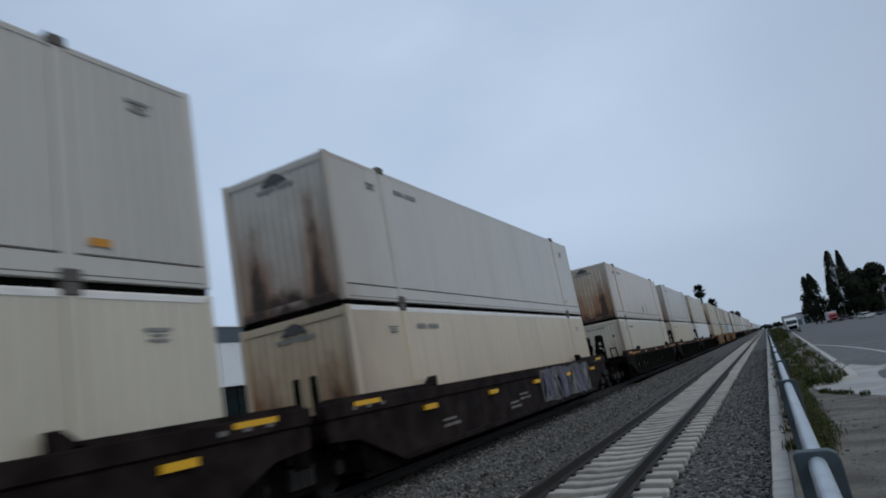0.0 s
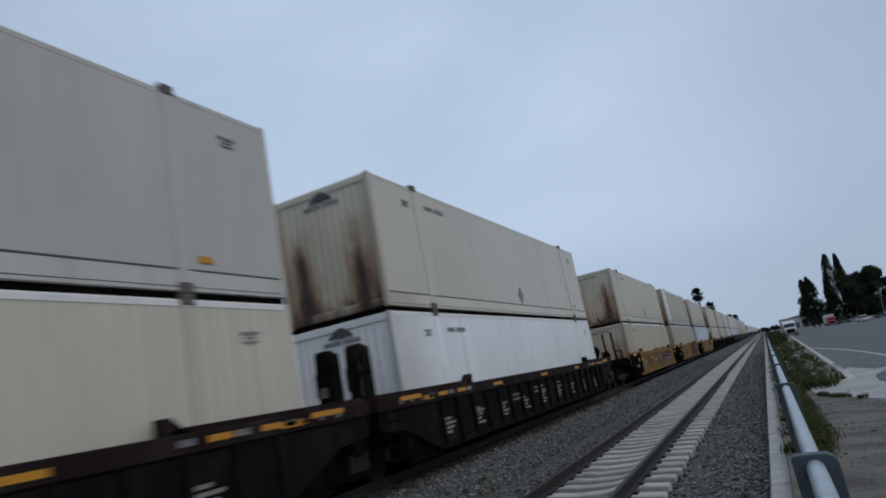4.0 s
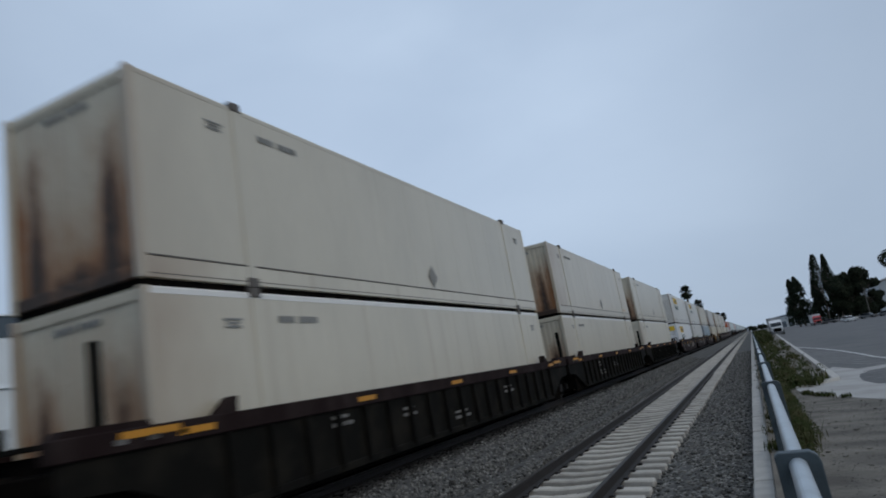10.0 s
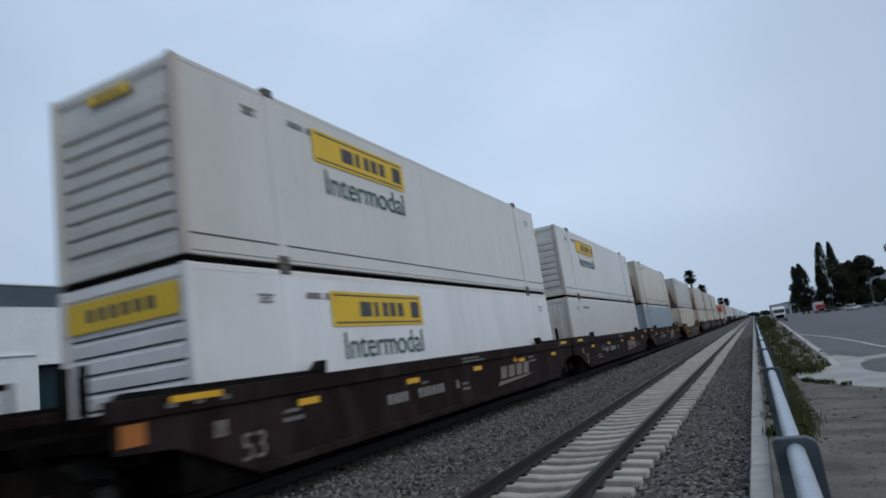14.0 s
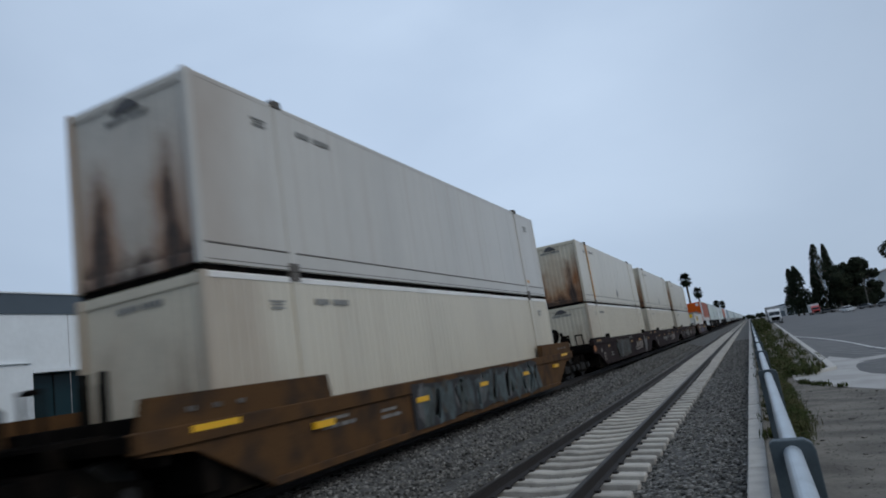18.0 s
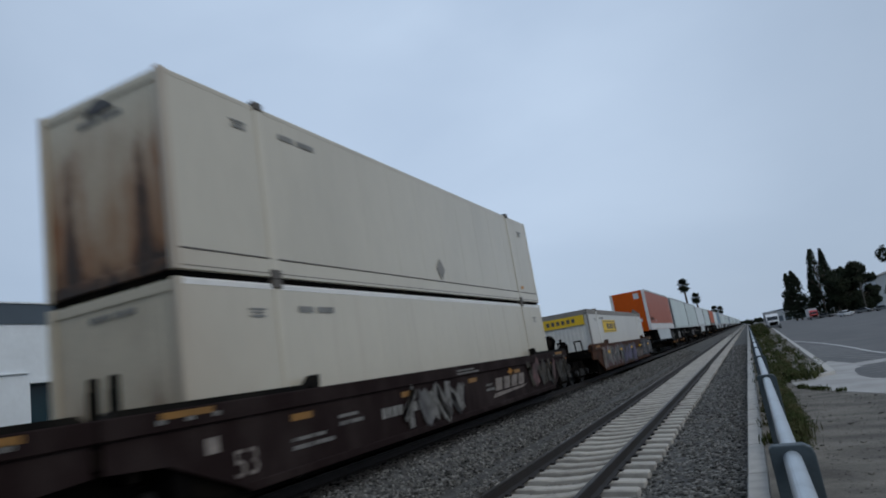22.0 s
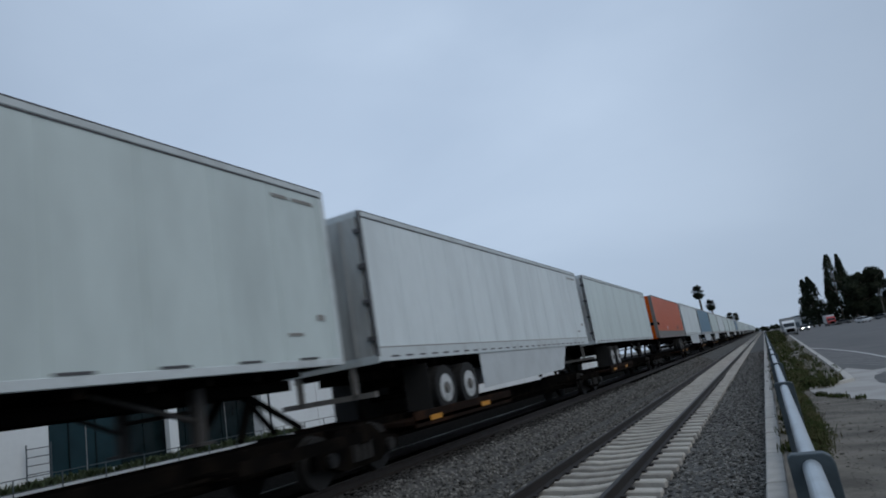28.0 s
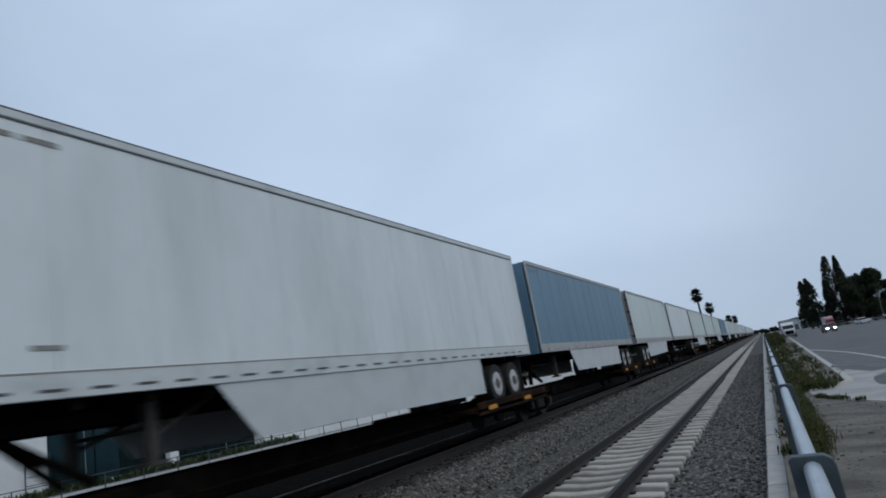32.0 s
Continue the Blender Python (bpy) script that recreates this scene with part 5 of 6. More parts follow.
    if paint == "maroon":
        for k in range(4):
            yy = 9.95 + 0.62 * k
            place("emblem_block", ("emblem_block", k), lambda: P_([(yy, 0.66), (yy + 0.46, 0.66), (yy + 0.6, 0.97), (yy + 0.14, 0.97)], "x", SX + 0.001, SX + 0.006), EMBLEM, "faded tan emblem block")
        place("emblem_stroke", ("emblem_stroke",), lambda: P_([(9.72, 0.5), (9.82, 0.5), (12.2, 0.58), (12.55, 0.64), (9.85, 0.6)], "x", SX + 0.001, SX + 0.006), EMBLEM)
        place("emblem_cross", ("emblem_cross",), lambda: B((SX + 0.001, SX + 0.006, 11.1, 11.45, 1.05, 1.1), (SX + 0.001, SX + 0.006, 11.22, 11.33, 1.0, 1.16)), AMBER)
        for a_, n_ in ((4.2, 4), (5.4, 6), (7.2, 1)):
            place("reporting_mark", ("reporting_mark", a_), lambda: B(*[(SX + 0.001, SX + 0.006, a_ + 0.2 * q, a_ + 0.2 * q + 0.14, 0.7, 0.88) for q in range(n_)]), SPRAY["stencil"], "row of pale stencilled bars")["kind"] = "stuff"
        place("side_note", ("side_note",), lambda: B((SX + 0.046, SX + 0.05, 7.6, 8.6, 1.3, 1.34), (SX + 0.046, SX + 0.05, 7.6, 8.9, 1.23, 1.27)), SPRAY["worn"])
        place("yellow_tag", ("yellow_tag",), lambda: B((SX + 0.001, SX + 0.006, 0.02, 0.24, 0.82, 1.02)), SPRAY["cream"])
        place("length_number", ("length_number",), number_mesh, EMBLEM, "pale painted number 53")
    if paint == "yellow":
        if seed % 10 != 2:
            blk2 = place("black_end_panel", ("black_end_panel", 2), lambda: P_([(LC + 1.41, 0.88), (LC + 1.41, zt - 0.03), (LC - 1.0, zt - 0.03), (LC - 1.0, 0.38), (LC - 0.45, 0.38), (LC + 0.5, 0.82)], "x", SX + 0.001, SX + 0.05), SOOT, "black painted end of the side sheet")
            part("end_reflector", cached(("end_reflector", 2), lambda: B((SX + 0.05, SX + 0.054, LC - 0.45, LC - 0.15, 0.98, 1.16)), AMBER), None, blk2)
        if seed % 10 != 1:
            for yy, w in ((10.5, 1.35), (11.95, 1.6)):
                pn = place("data_plate", ("data_plate", yy), lambda: B((SX, SX + 0.012, yy, yy + w, 0.9, 1.18)), SOOT, "black stencilled data plate")
                part("data_line", cached(("data_line", yy), lambda: B((SX + 0.012, SX + 0.015, yy + 0.15, yy + w - 0.45, 0.98, 1.09)), SPRAY["worn"]), None, pn)
            place("data_plate", ("data_plate", 9.9), lambda: B((SX, SX + 0.012, 9.5, 9.85, 0.78, 0.98)), SOOT)
        blk = place("black_end_panel", ("black_end_panel",), lambda: P_([(-1.41, 0.88), (-1.41, zt - 0.03), (1.35, zt - 0.03), (1.35, 0.38), (0.45, 0.38), (-0.5, 0.82)], "x", SX + 0.001, SX + 0.05), SOOT, "black painted end of the side sheet")
        part("end_label", cached(("end_label",), lambda: B((SX + 0.05, SX + 0.054, -0.35, 0.25, 0.7, 0.84)), SPRAY["worn"]), None, blk)
        part("end_reflector", cached(("end_reflector",), lambda: B((SX + 0.05, SX + 0.054, 0.45, 0.75, 0.98, 1.16)), AMBER), None, blk)
        for yy in (2.6, 6.4, 8.1):
            place("yellow_patch", ("yellow_patch", yy), lambda: B((SX + 0.001, SX + 0.006, yy, yy + 0.32, 0.82 if yy < 16 else 1.02, 0.95 if yy < 16 else 1.16)), AMBER, "amber reflective patch")
    g = random.Random(seed)
    for i in range(4):
        yy, ww, zz = g.uniform(1.2, 9.4) + (4.4 if i == 3 else 0), g.uniform(0.3, 1.1), g.uniform(0.5, 0.95)
        place("stencil", ("stencil", seed, i), lambda: B((SX + 0.003, SX + 0.007, yy, yy + ww * 0.45, zz, zz + 0.06), (SX + 0.003, SX + 0.007, yy + ww * 0.5, yy + ww, zz, zz + 0.06), (SX + 0.003, SX + 0.007, yy, yy + ww * 0.8, zz + 0.12, zz + 0.17)), SPRAY["worn"])
    for end in ends:   # coupler end with draft gear, ladder and grab irons
        o = 0 if end == "front" else LC
        k = -1 if end == "front" else 1
        a, b = sorted((o + k * 1.3, o + k * 3.2))
        place("draft_sill", ("draft_sill", end), lambda: B((-0.3, 0.3, a, b, 0.72, 1.12), bevel=0.02), SOOT)
        a, b = sorted((o + k * 3.1, o + k * 3.75))
        place("coupler", ("coupler", end), lambda: B((-0.14, 0.14, a, b, 0.75, 1.0), (-0.2, 0.2, min(o + k * 3.45, o + k * 3.78), max(o + k * 3.45, o + k * 3.78), 0.72, 1.05), bevel=0.04), STEEL, "rusty steel coupler")
        yb = o + k * 2.0
        place("crossover_deck", ("crossover_deck", end), lambda: B((-1.4, 1.4, yb - 0.35, yb + 0.35, 1.12, 1.17)), SOOT, "open steel end deck")
        ye = o + k * 2.3
        for xx in (1.22, -1.22):
            place("grab_iron", ("grab_iron", end, xx), lambda: R_(((xx - 0.14, ye, 1.15), (xx - 0.18, ye, 1.72), 0.03), ((xx + 0.14, ye, 1.15), (xx + 0.1, ye, 1.72), 0.03), ((xx - 0.2, ye, 1.7), (xx + 0.12, ye, 1.7), 0.03)), SOOT, "bent grab iron")
        if end == "rear" and seed // 10 not in (14, 17):
            place("brake_housing", ("brake_housing", end), lambda: rod(rod(bmesh.new(), (0.55, o + 1.15, 1.42), (0.62, o + 2.45, 1.78), 0.16, 12, 0.21), (0.62, o + 2.42, 1.74), (0.64, o + 2.7, 1.84), 0.29, 14, 0.24), SOOT, "dark slanting hand brake housing")
        else:
            place("brake_stand", ("brake_stand", end), lambda: B((0.5, 0.75, ye - 0.2, ye + 0.02, 1.1, 1.6), bevel=0.05), SOOT, "dark hand brake housing")
            place("brake_wheel", ("brake_wheel", end), lambda: R_(((0.62, ye - 0.24, 1.55), (0.62, ye - 0.2, 1.55), 0.19), ((0.62, ye - 0.3, 1.55), (0.62, ye - 0.1, 1.55), 0.04), sides=18), SOOT, "round hand brake wheel")
        if paint == "maroon":
            a, b = sorted((o + k * 0.98, o + k * 1.3))
            place("corner_plate", ("corner_plate", end), lambda: B((SX + 0.001, SX + 0.006, a, b, 0.92, 1.16)), ORANGEPLATE, "dull orange corner plate")
        place("air_hose", ("air_hose", end), lambda: R_(((0.35, o + k * 3.2, 0.85), (0.3, o + k * 3.55, 0.45), 0.03), ((0.3, o + k * 3.55, 0.45), (0.1, o + k * 3.75, 0.55), 0.03)), SOOT)


OXIDE = mat("dark_red_emblem", (0.075, 0.022, 0.018), 0.8, vary=0.4, scale=4)
GRAFFITI = mat("maroon_graffiti", (0.058, 0.026, 0.032), 0.75, vary=0.5, scale=2.4, fine=12, second=(0.035, 0.042, 0.042), split=(0.5, 0.68), spec=0.1)


def well_car(ys, style, paint, label, seed, tags=()):
    """A car of one or more wells that share trucks."""
    c = thing("well_car", label, "rail car", group="well cars of the train")
    y0 = ys[0]
    for i, y in enumerate(ys):
        ends = (["front"] if i == 0 else []) + (["rear"] if i == len(ys) - 1 else [])
        unit(c, y - y0, style, paint, ends, seed + i)
        if i:
            mid = (y + ys[i - 1] + LC) / 2 - y0
            bogie(c, mid)
            part("articulation", B((-0.32, 0.32, mid - 0.9, mid + 0.9, 0.75, 1.1), bevel=0.03), SOOT, c)
    bogie(c, -2.1)
    bogie(c, ys[-1] - y0 + LC + 2.1)
    if paint == "yellow":
        o = ys[1] - y0
        part("graffiti_field", P_([(o + 8.6, 0.36), (o + 13.7, 0.36), (o + 13.55, 0.8), (o + 13.75, 1.2), (o + 8.5, 1.2), (o + 8.65, 0.8)], "x", SX + 0.001, SX + 0.012), GRAFFITI, c, "dull maroon graffiti covering the side")
        part("graffiti_band", B((SX + 0.046, SX + 0.05, o + 8.55, o + 13.6, 1.2, 1.4)), GRAFFITI, c)
        for i, y in enumerate(ys):
            for k in range(3):     # dark red emblem of three plain slanted blocks
                q = y - y0 + 3.2 + 0.66 * k
                sh = [(q, 0.62), (q + 0.42, 0.62), (q + 0.5, 1.14), (q + 0.08, 1.14)]
                part("emblem_shape", P_(sh, "x", SX + 0.001, SX + 0.005), OXIDE, c)
    for k, (a, b, colours, n) in enumerate(tags):
        if isinstance(n, tuple):
            mural(c, a - y0, b - y0, n[0], n[1], colours[0], colours[1:], seed * 5 + k, n[2])
            continue
        strokes(c, a - y0, b - y0, 0.5, 1.2, seed * 7 + k, [SPRAY[q] for q in colours], n)
    ride(c, y0)
    return c


CARS = (
    ((-29.0, -9.75, 9.55), "plain", "brown", "scuffed brown well car with graffiti", ((18.5, 24, ("grey", "navy", "lilac", "navy", "white"), (0.36, 1.36, 13)),)),
    ((33.2, 53.05, 72.3), "ribbed", "black", "sooty black ribbed well car with a maroon top chord", ()),
    ((96.05, 115.45, 135.0), "plain", "yellow", "ochre-yellow well car with scuffs and graffiti", ((103, 109, ("grey", "lilac"), 6), (124.4, 128.5, ("magenta", "green"), 5))),
    ((158.5, 177.8, 197.3), "ribbed", "green", "dark grey-green ribbed well car with a maroon top chord", ()),
    ((220.3, 239.4, 258.9), "plain", "maroon", "dark maroon well car with amber reflectors", ()),
    ((281.85,), "plain", "rust", "rusty orange-brown well car with faded graffiti", ((286.7, 294.9, ("black", "teal", "grey", "green", "teal", "earth", "teal"), (0.2, 1.08, 30)),)),
    ((304.75, 323.65, 342.65), "plain", "maroon", "maroon well car with faded graffiti", ((308.7, 312.2, ("earth", "green", "black", "earth", "green", "grey"), (0.4, 1.3, 12)), (317.4, 318.6, ("", "worn", "white", "worn"), (0.3, 1.3, 5)), (347.6, 350.6, ("", "worn", "grey", "worn"), (0.4, 1.2, 6)), (355.4, 360, ("", "earth", "pink", "earth", "earth"), (0.45, 1.3, 9)))),
    ((366.0,), "plain", "orange", "rust-brown well car covered in dull mixed graffiti", ((366.7, 371.4, ("oxblood", "cream", "green", "oxblood", "white"), (0.36, 1.36, 14)), (371.5, 375.9, ("earth", "lilac", "navy", "lilac", "grey", "lilac"), (0.33, 1.3, 11)), (376.0, 378.2, ("earth", "pink", "earth", "cream"), (0.4, 0.95, 7)), (378.3, 382.4, ("navy", "black", "navy", "black", "white"), (0.42, 1.4, 10)))),
)
for i, (ys, style, paint, label, tags) in enumerate(CARS):
    well_car(ys, style, paint, label, 100 + 10 * i, tags)

# stacks: y of the front, then colour, wall and end of the upper and of the lower box
STACKS = (
    (-9.75, ("grey", "ribbed", "rusty", ("placard",)), ("cream", "ribbed", "worn", ())),
    (9.55, ("grey", "plate", "streaked", ("placard", "emblem")), ("tan", "plate", "heavy", ("emblem",))),
    (33.3, ("blush", "plate", "heavy", ("diamond", "placard", "stained_post", "emblem", "patch")), ("cream", "plate", "worn", ("stained_post",))),
    (53.05, ("grey", "plate", "streaked", ("placard", "emblem")), ("cream", "ribbed", "rusty", ())),
    (72.3, ("cream", "plate", "streaked", ("diamond", "placard", "emblem")), ("bright", "plate", "clean", ("emblem",))),
    (96.05, ("cream", "ribbed", "rusty", ("diamond",)), ("beige", "ribbed", "rusty", ())),
    (115.45, ("drab", "ribbed", "heavy", ("white_front", "diamond", "placard", "emblem")), ("drab", "ribbed", "worn", ())),
    (135.0, ("beige", "plate", "rusty", ("diamond",)), ("reefer", "wide", "clean", ())),
    (158.5, ("cream", "plate", "heavy", ("diamond",)), ("cream", "plate", "heavy", ())),
    (177.8, ("beige", "plate", "heavy", ("diamond", "placard")), ("cream", "plate", "rusty", ())),
    (197.3, ("cream", "plate", "rusty", ("diamond", "placard")), ("ivory", "plate", "worn", ())),
    (220.3, ("white", "plate", "clean", ("panel", "panel_intermodal")), ("bright", "plate", "clean", ("panel", "panel_intermodal", "wide_end"))),
    (239.4, ("white", "plate", "clean", ("panel", "panel_intermodal")), ("white", "plate", "worn", ("emblem",))),
    (258.9, ("cream", "plate", "streaked", ("placard",)), ("blue", "plate", "clean", ())),
    (281.85, ("grey", "plate", "streaked", ("placard", "emblem")), ("cream", "ribbed", "worn", ())),
    (304.75, ("cream", "plate", "heavy", ("diamond", "rust_streak", "emblem")), ("cream", "ribbed", "worn", ("emblem",))),
    (323.65, ("cream", "plate", "heavy", ("diamond", "emblem")), ("cream", "ribbed", "worn", ("emblem",))),
    (342.65, ("cream", "plate", "heavy", ("diamond", "placard", "emblem")), ("cream", "plate", "worn", ())),
)
BOXLEN = {258.9: 15.7, 9.55: 16.38, 33.3: 16.5, 197.3: 16.3, 281.85: 16.35}
NAMES = dict(blush="dirty pinkish-beige", ivory="ivory", drab="drab grey-beige", bright="bright white", cream="cream", grey="pale grey", white="white", tan="tan", beige="beige", blue="blue-grey", reefer="pale blue")
for y, up, lo in STACKS:
    for (colour, wall, end, extra), z in ((lo, ZL), (up, ZU)):
        lab = "%s %s container %s" % (NAMES[colour], {"plate": "smooth-walled", "ribbed": "fine-ribbed", "wide": "wide-ribbed"}[wall],
                                            {"heavy": "with brown rusted end", "rusty": "with rusty end", "streaked": "with dark streaked end", "worn": "with lightly rusted end", "clean": "with clean end"}[end])
        if "panel" in extra:
            lab = "white container with yellow panel and dark lettering"
        lab += ", stacked on top" if z == ZU else ", down in the well"
        container(y, z, HU, colour, wall, end, "horizontal" if "panel" in extra else "vertical", extra, lab, BOXLEN.get(y, LC))
container(366.1, ZL, HU, "white", "plate", "clean", "vertical", ("panel", "wide_end", "dark_rails"), "white container with yellow panels, alone in the well")


# ---- trailers on spine cars ----
TPAINT = {}
for key, colour in dict(pale=(0.65, 0.715, 0.735), white=(0.55, 0.63, 0.625), orange=(0.45, 0.074, 0.005), blue=(0.105, 0.205, 0.29), faded=(0.335, 0.073, 0.026), vivid=(0.50, 0.08, 0.004)).items():
    TPAINT[key] = mat("trailer_" + key, colour, 0.45, vary=0.14, scale=0.8, fine=7, bump=0.03, stretch=(1, 1.2, 0.3), per_object=0.04, spec=0.5 if key in ("white", "blue", "pale") else 0.15 if key == "vivid" else 0.4)
ALLOY = mat("dull_aluminium", (0.42, 0.42, 0.41), 0.45, 0.5, vary=0.2)
BRIGHTALU = mat("bright_aluminium_wheel", (0.60, 0.60, 0.585), 0.38, 0.5, vary=0.4, scale=4)
DIRTY = mat("dirty_aluminium", (0.17, 0.162, 0.15), 0.6, 0.2, vary=0.25)
TYRE = mat("tyre_rubber", (0.010, 0.010, 0.010), 0.85, vary=0.3)
WHITEALU = mat("white_painted_rail", (0.60, 0.60, 0.60), 0.5, vary=0.22, scale=2.5, fine=14, second=(0.36, 0.34, 0.31), split=(.5, .8))
RAILWHITE = mat("white_trailer_rail", (0.52, 0.57, 0.585), 0.5, vary=0.2, scale=2.0, fine=14, second=(0.38, 0.40, 0.40), split=(.5, .8))
LEGSTEEL = mat("dark_leg_steel", (0.045, 0.042, 0.04), 0.8, vary=0.4)
DARKRUST = mat("dark_rust_steel", (0.014, 0.009, 0.007), 0.9, vary=0.5, second=(0.042, 0.02, 0.011), split=(.5, .72), spec=0.05)
REDREF = mat("red_reflector", (0.35, 0.02, 0.02), 0.4, bump=0)
DOORGRIME = mat("grimy_white_door", (0.40, 0.42, 0.42), 0.55, vary=0.3, scale=1.1, fine=9, bump=0.04, stretch=(1.6, 1, 0.35), second=(0.17, 0.155, 0.14), split=(0.42, 0.66))
SMUDGE = mat("smudged_lettering", (0.075, 0.03, 0.02), 0.8, vary=0.5, scale=8)
SKIRT = mat("pale_grey_skirt", (0.49, 0.53, 0.55), 0.5, vary=0.12, scale=1.5)
TB, TOP = 1.93, 5.02       # floor rail and roof of a trailer above the railhead


def trailer(y, paint, facing, rail=ALLOY, skirt=True, wheel=None, slots=False, label="", marks=(), top=None):
    """A 53 foot road trailer; facing 'nose' or 'doors' is the end towards the camera."""
    c = thing("trailer", label, "trailer", group="trailers on the train")
    TT = top or TOP
    body = TPAINT[paint]
    L = LC
    band = 0.5 if paint in ("orange", "faded") else 0.11 if slots else 0.28 if "thin_line" in marks or "dark_tape" not in marks else 0.15
    fl = (lambda v: v) if facing == "nose" else (lambda v: L - v)

    def pl(name, key, make, m, lab=""):
        return part(name, cached(("t_" + name, facing, TT) + key, make, m), None, c, lab)

    def span(a, b):
        return sorted((fl(a), fl(b)))

    rn = rail.name
    for s in (-1, 1):
        pl("side_wall", (s, paint, band), lambda: corrugated(s * (W2 - 0.008), 0.08, L - 0.08, TB + band, TT - (0.05 if paint == "orange" else 0.1), 1.22, 0.014, s), body)
        a, b = sorted((s * W2, s * (W2 - 0.05)))
        pl("roof_rail", (s, rn), lambda: B((a, b, 0.05, L - 0.05, TT - (0.06 if paint == "orange" else 0.11), TT), bevel=0.012), rail)
        pl("floor_rail", (s, rn, band), lambda: B((a, b, 0.05, L - 0.05, TB, TB + band + 0.01), bevel=0.01), rail)
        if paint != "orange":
            # thin dark strip painted as the shadow under the roof rail
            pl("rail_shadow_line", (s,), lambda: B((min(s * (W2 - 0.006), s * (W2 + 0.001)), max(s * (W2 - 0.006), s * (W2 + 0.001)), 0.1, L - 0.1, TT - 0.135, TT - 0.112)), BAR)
        for yy in (0.05, L - 0.05):
            pl("corner_post", (s, rn, yy), lambda: B((a, b, yy - 0.05, yy + 0.05, TB, TT), bevel=0.01), rail)
        a5, b5 = sorted((s * (W2 + 0.004), s * (W2 - 0.02)))
        if slots:
            pl("rail_slots", (s,), lambda: B(*[(a5, b5, 0.7 + 1.3 * i, 1.15 + 1.3 * i, TB + 0.125, TB + 0.16) for i in range(12)]), BAR, "dark slots along the floor rail")
        else:
            dark = "dark_tape" in marks
            pl("reflector_tape", (s, "r", dark), lambda: B(*[(a5, b5, 0.5 + 0.56 * i, 0.78 + 0.56 * i, TB + 0.07, TB + 0.105) for i in range(27)]) if dark else B(*[(a5, b5, 0.66 + 1.25 * i, 0.88 + 1.25 * i, TB + 0.055, TB + 0.095) for i in range(12)]), BAR if "dark_tape" in marks else REDREF, "dark worn tape" if "dark_tape" in marks else "red reflector tape")
            if not dark:
                pl("reflector_tape", (s, "w"), lambda: B(*[(a5, b5, 0.9 + 1.25 * i, 1.12 + 1.25 * i, TB + 0.055, TB + 0.095) for i in range(12)]), SKIRT)
    pl("roof", (paint,), lambda: B((-W2 + 0.04, W2 - 0.04, 0.05, L - 0.05, TT - 0.05, TT - 0.015)), ALLOY)
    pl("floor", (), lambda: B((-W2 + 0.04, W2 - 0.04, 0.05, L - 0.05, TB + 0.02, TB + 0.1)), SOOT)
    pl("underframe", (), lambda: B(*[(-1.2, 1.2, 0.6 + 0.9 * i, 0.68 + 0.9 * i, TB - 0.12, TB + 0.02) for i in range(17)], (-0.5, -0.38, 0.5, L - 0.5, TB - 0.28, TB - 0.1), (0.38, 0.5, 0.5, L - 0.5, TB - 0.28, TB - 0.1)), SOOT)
    y0, y1 = span(0.0, 0.06)
    pl("nose_wall", (paint,), lambda: B((-W2 + 0.1, W2 - 0.1, y0, y1, TB, TT - 0.02), bevel=0.01), TPAINT["vivid" if paint in ("orange", "faded") else paint])
    for s in (-1, 1):
        a, b = sorted((s * 0.01, s * (W2 - 0.1)))
        d0, d1 = span(L - 0.06, L)
        door = pl("door", (s, paint), lambda: B((a, b, d0, d1, TB + 0.12, TT - 0.12), bevel=0.008), DOORGRIME if paint in ("white", "pale") else TPAINT[paint])
        part("lock_rods", cached(("lock_rods", facing, s, TT), lambda: R_(*[((s * q, fl(L + 0.03), TB + 0.15), (s * q, fl(L + 0.03), TT - 0.15), 0.018) for q in (0.2, 0.85)]), ALLOY), None, door)
        part("hinges", cached(("hinges", facing, s), lambda: B(*[(s * W2 - 0.14, s * W2 + 0.14 if s < 0 else s * W2 + 0.02, min(fl(L), fl(L + 0.045)), max(fl(L), fl(L + 0.045)), z, z + 0.09) for z in (TB + 0.4, TB + 1.1, TB + 1.8, TB + 2.5)]), BAR), None, door)
    y0, y1 = span(L - 0.05, L)
    pl("door_frame", (rn,), lambda: B((-W2, W2, y0, y1, TT - 0.13, TT), (-W2, W2, y0, y1, TB - 0.02, TB + 0.13)), rail)
    y0, y1 = span(L - 0.12, L - 0.02)
    pl("rear_bumper", (), lambda: B((-1.1, 1.1, y0, y1, TB - 0.62, TB - 0.52), (-0.7, -0.6, y0, y1, TB - 0.6, TB), (0.6, 0.7, y0, y1, TB - 0.6, TB)), DIRTY)
    wc = wheel if wheel else 2.4      # distance of the tandem from the door end
    for k in (-0.63, 0.63):
        yc = fl(L - wc + k)
        ax = part("axle", cached(("t_axle",), lambda: R_(((-1.1, 0, TB - 0.68), (1.1, 0, TB - 0.68), 0.07)), SOOT), None, c)
        ax.location.y = yc
        for s in (-1, 1):
            t = part("tyre", cached(("t_tyre", s), lambda: rod(rod(bmesh.new(), (s * 0.72, 0, TB - 0.68), (s * 0.96, 0, TB - 0.68), 0.5, 28), (s * 1.0, 0, TB - 0.68), (s * 1.26, 0, TB - 0.68), 0.5, 28), TYRE), None, ax)
            part("rim_dish", cached(("t_dish", s), lambda: rod(bmesh.new(), (s * 1.25, 0, TB - 0.68), (s * 1.2685, 0, TB - 0.68), 0.13, 18), LEGSTEEL), None, ax)
